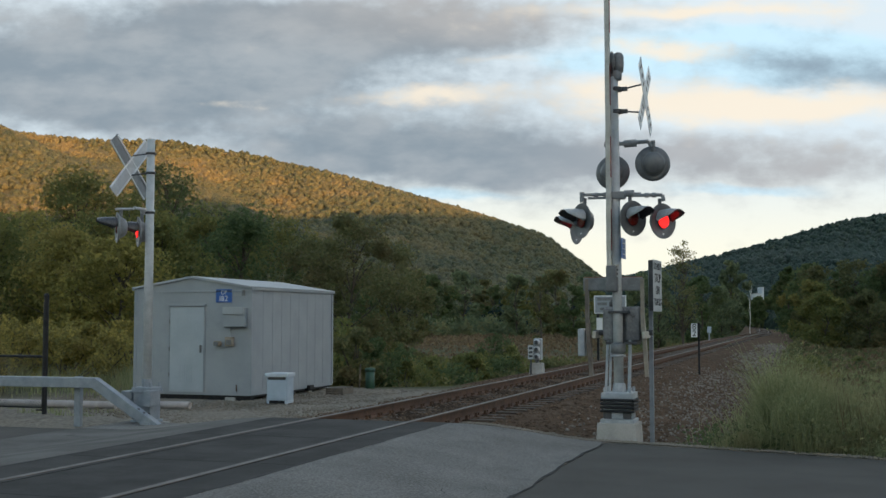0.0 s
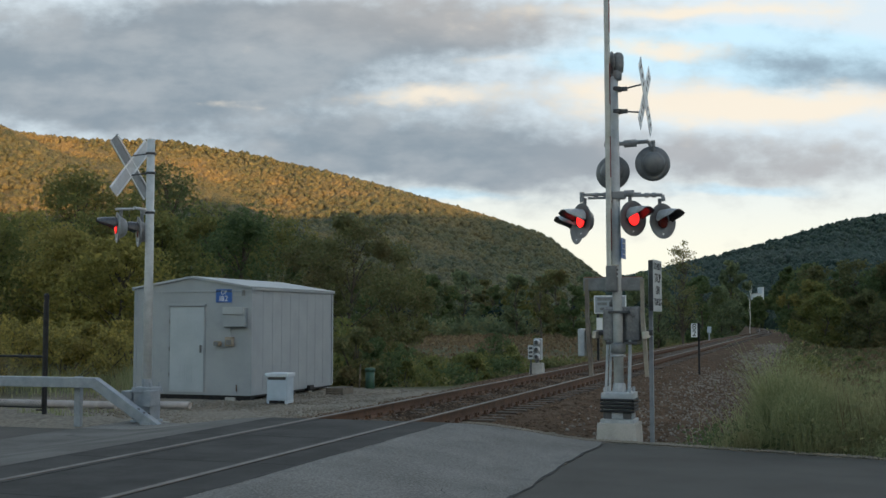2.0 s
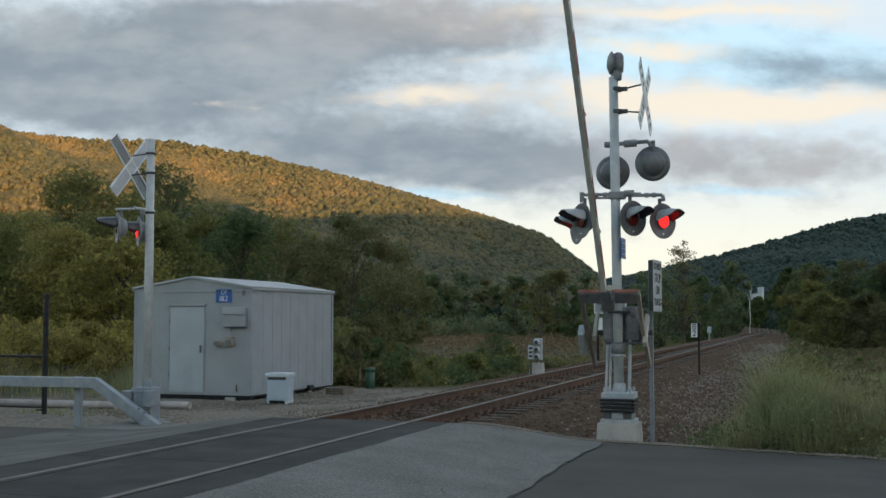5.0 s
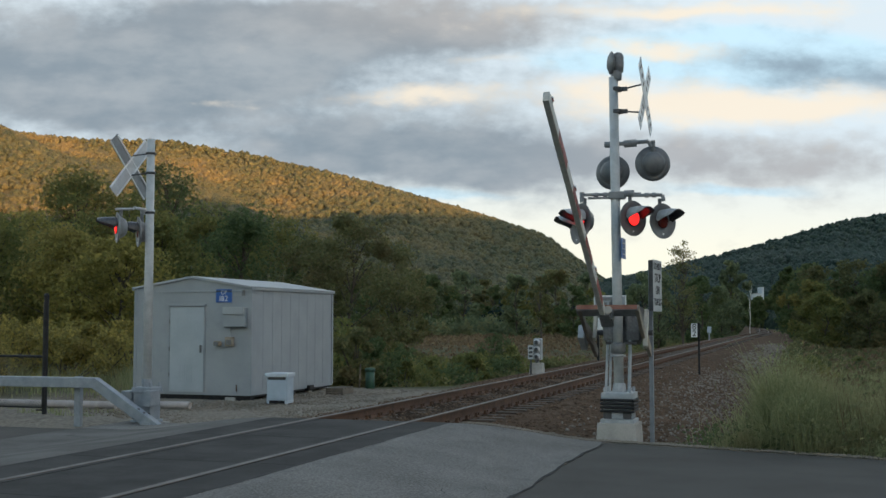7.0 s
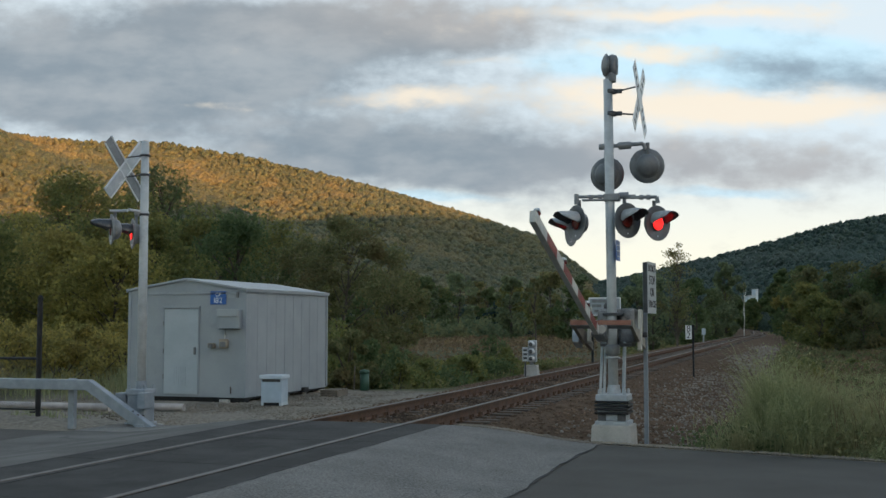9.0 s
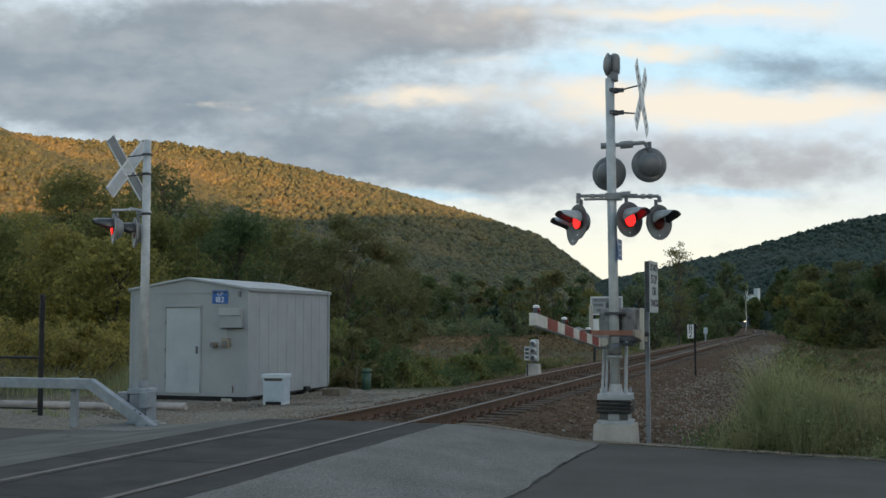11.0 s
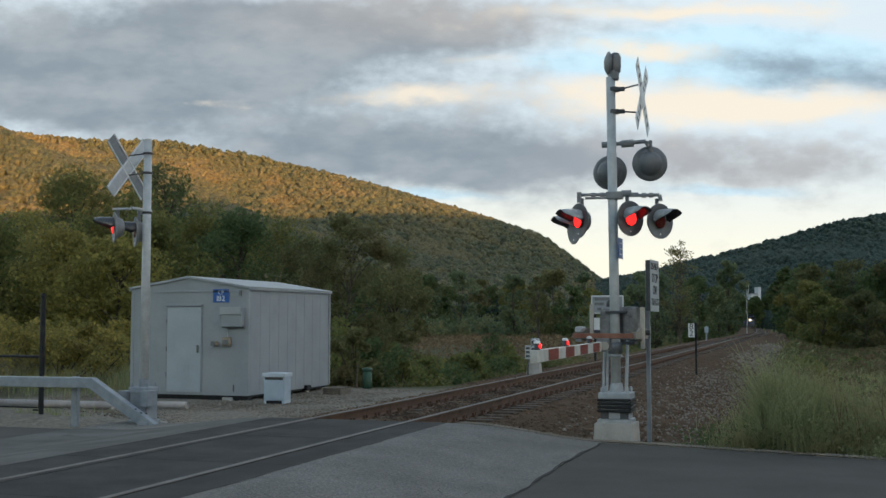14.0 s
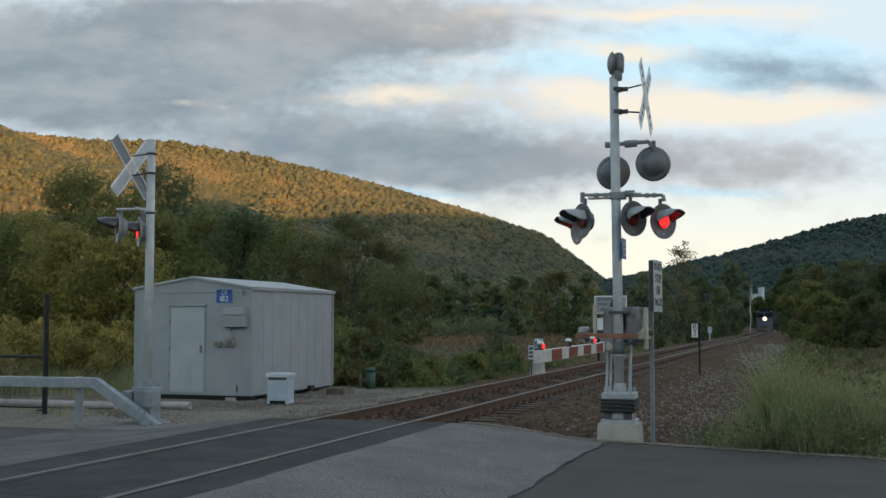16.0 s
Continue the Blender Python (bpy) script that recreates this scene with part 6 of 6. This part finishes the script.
def build_train():
    """A passenger locomotive, drawn with its front looking along -Y from the origin at rail level."""
    t = thing("locomotive", 0, 300, 0, "dark blue passenger locomotive with lit headlight", "train")
    bm = bmesh.new()
    prof = [(-1.42, 0.9), (1.42, 0.9), (1.5, 1.4), (1.5, 3.1), (1.25, 3.75), (0.7, 4.0), (-0.7, 4.0), (-1.25, 3.75), (-1.5, 3.1), (-1.5, 1.4)]
    rings = []
    for y, s, dz in ((0.0, 0.92, 0.0), (0.25, 1.0, 0.0), (18.0, 1.0, 0.0)):
        rings.append([bm.verts.new((x * s, y + (0.55 * max(z - 2.4, 0) if y < 0.2 else 0), 0.9 + (z - 0.9) * (0.97 if y < 0.2 else 1))) for x, z in prof])
    for p, q in zip(rings, rings[1:]):
        for i in range(len(prof)):
            j = (i + 1) % len(prof)
            bm.faces.new((p[j], p[i], q[i], q[j]))
    bm.faces.new(rings[0])
    bm.faces.new(rings[-1][::-1])
    bmesh.ops.recalc_face_normals(bm, faces=bm.faces)
    part("body", bm, TRAIN_BLUE, t, "dark blue painted body")
    for s in (-1, 1):
        part("windscreen", cube(s * 0.7 - 0.55, 0.2, 2.55, s * 0.7 + 0.55, 0.42, 3.25, bevel=0.03), GLASS, t, "dark windscreen", pose(0, -0.14, 0, 0))
        part("buffer_step", cube(s * 1.1 - 0.3, -0.15, 0.35, s * 1.1 + 0.3, 0.3, 0.9, bevel=0.03), DARK, t)
        part("marker_lamp", lathe([(0.1, 0.0), (0.08, 0.05), (0.004, 0.06)], 14, "-Y"), WHITE, t, "", pose(s * 1.15, 0.62, 3.55))
    part("plough", cube(-1.3, -0.25, 0.15, 1.3, 0.1, 0.75, bevel=0.05), DARK, t, "dark steel plough")
    part("coupler", cube(-0.15, -0.6, 0.75, 0.15, 0.1, 1.05, bevel=0.03), DARK, t)
    part("headlight", lathe([(0.34, 0.0), (0.32, 0.06), (0.2, 0.09), (0.004, 0.1)], 20, "-Y"), LIT_HEAD, t, "bright warm headlight", pose(0.05, 0.12, 2.25), True)
    part("headlight_case", lathe([(0.5, -0.05), (0.5, 0.04), (0.36, 0.05), (0.35, 0.0)], 20, "-Y"), DARK, t, "", pose(0.05, 0.1, 2.25), True)
    for y in (3.5, 6.2, 12.0, 14.7):
        for s in (-0.7525, 0.7525):
            part("wheel", bar((s - 0.06, y, 0.47), (s + 0.06, y, 0.47), 0.47, seg=20), DARK, t)
        part("axle", bar((-0.72, y, 0.47), (0.72, y, 0.47), 0.08), DARK, t)
    for y in (4.85, 13.35):
        part("bogie", cube(-1.1, y - 2.2, 0.45, 1.1, y + 2.2, 0.95, bevel=0.05), DARK, t)
    return t


build_trees()
build_undergrowth()
build_grass()
build_house()
TRAIN = build_train()
build_crossing_panels()
build_track()


def motions():
    # the sky drifts west
    walk(SKY_OB, [(0, pose(*EYE, 0, 0, YAW)), (8, pose(*EYE, 0, 0, YAW + 0.45)), (15.9, pose(*EYE, 0, 0, YAW + 0.9)), (16.0, pose(*EYE, 0, 0, YAW + 1.9))])
    # the gate comes down
    drop = [(0, 88.2), (1.9, 88.2), (2.4, 80.6), (2.8, 74.8), (3.2, 70.1), (3.6, 63.5), (4.2, 56.0), (5.3, 43.0), (6.4, 31.7), (7, 26.8), (8, 19.7), (8.5, 16.4),
            (9, 13.0), (9.2, 11.9), (10.3, 6.0), (11.3, 1.0), (11.5, 0.1), (11.8, -0.9), (12.2, -1.2), (13, -1.4), (16, -1.4)]
    walk(GATE, [(t, pose(-0.11, 0.02, 1.47, 0, 0, 2.3) @ pose(0, 0, 0, -(a + 1.5), 0, 0)) for t, a in drop])
    # the train comes round the curve, far off at first
    way = [(0, 760), (9.2, 545), (11.2, 384), (13, 366), (15, 350), (15.9, 342), (16.0, 207)]
    rows = []
    for t, y in way:
        slope = -2 * max(y - 85, 0) / 6300
        rows.append((t, pose(float(track_x(y)), y, float(track_z(y)), 0, 0, -math.degrees(math.atan(slope)))))
    walk(TRAIN, rows)
    # the lamps take turns: each light disc comes forward through its lens and goes back
    tick = 1 / 30
    for bulb, first, on, off in BLINKERS:
        turn = bulb.matrix_basis.to_euler()
        turn = [math.degrees(a) for a in turn]
        rows = []
        for a, b in A_ON:
            if first == "tip":
                continue
            s0, s1 = (on, off) if first else (off, on)
            rows += [(a, s0), (b - tick, s0), (b, s1), (a + 1.318 - tick, s1)]
        if bulb.name.startswith("arm_bulb") and first != "tip":
            rows = [(0, off), (11.2, off)] + [r for r in rows if r[0] > 11.25]
        if first == "tip":
            rows = [(0, off), (11.2, off), (11.2 + tick, on), (16.0, on)]
        rows = [r for r in rows if 0 <= r[0] <= 16.0]
        rows = ([(0, rows[0][1])] if rows[0][0] > 0 else []) + rows
        rows += [(16.0, rows[-1][1])] if rows[-1][0] < 16.0 - tick else []
        walk(bulb, [(t, pose(*p, *turn)) for t, p in rows])


motions()
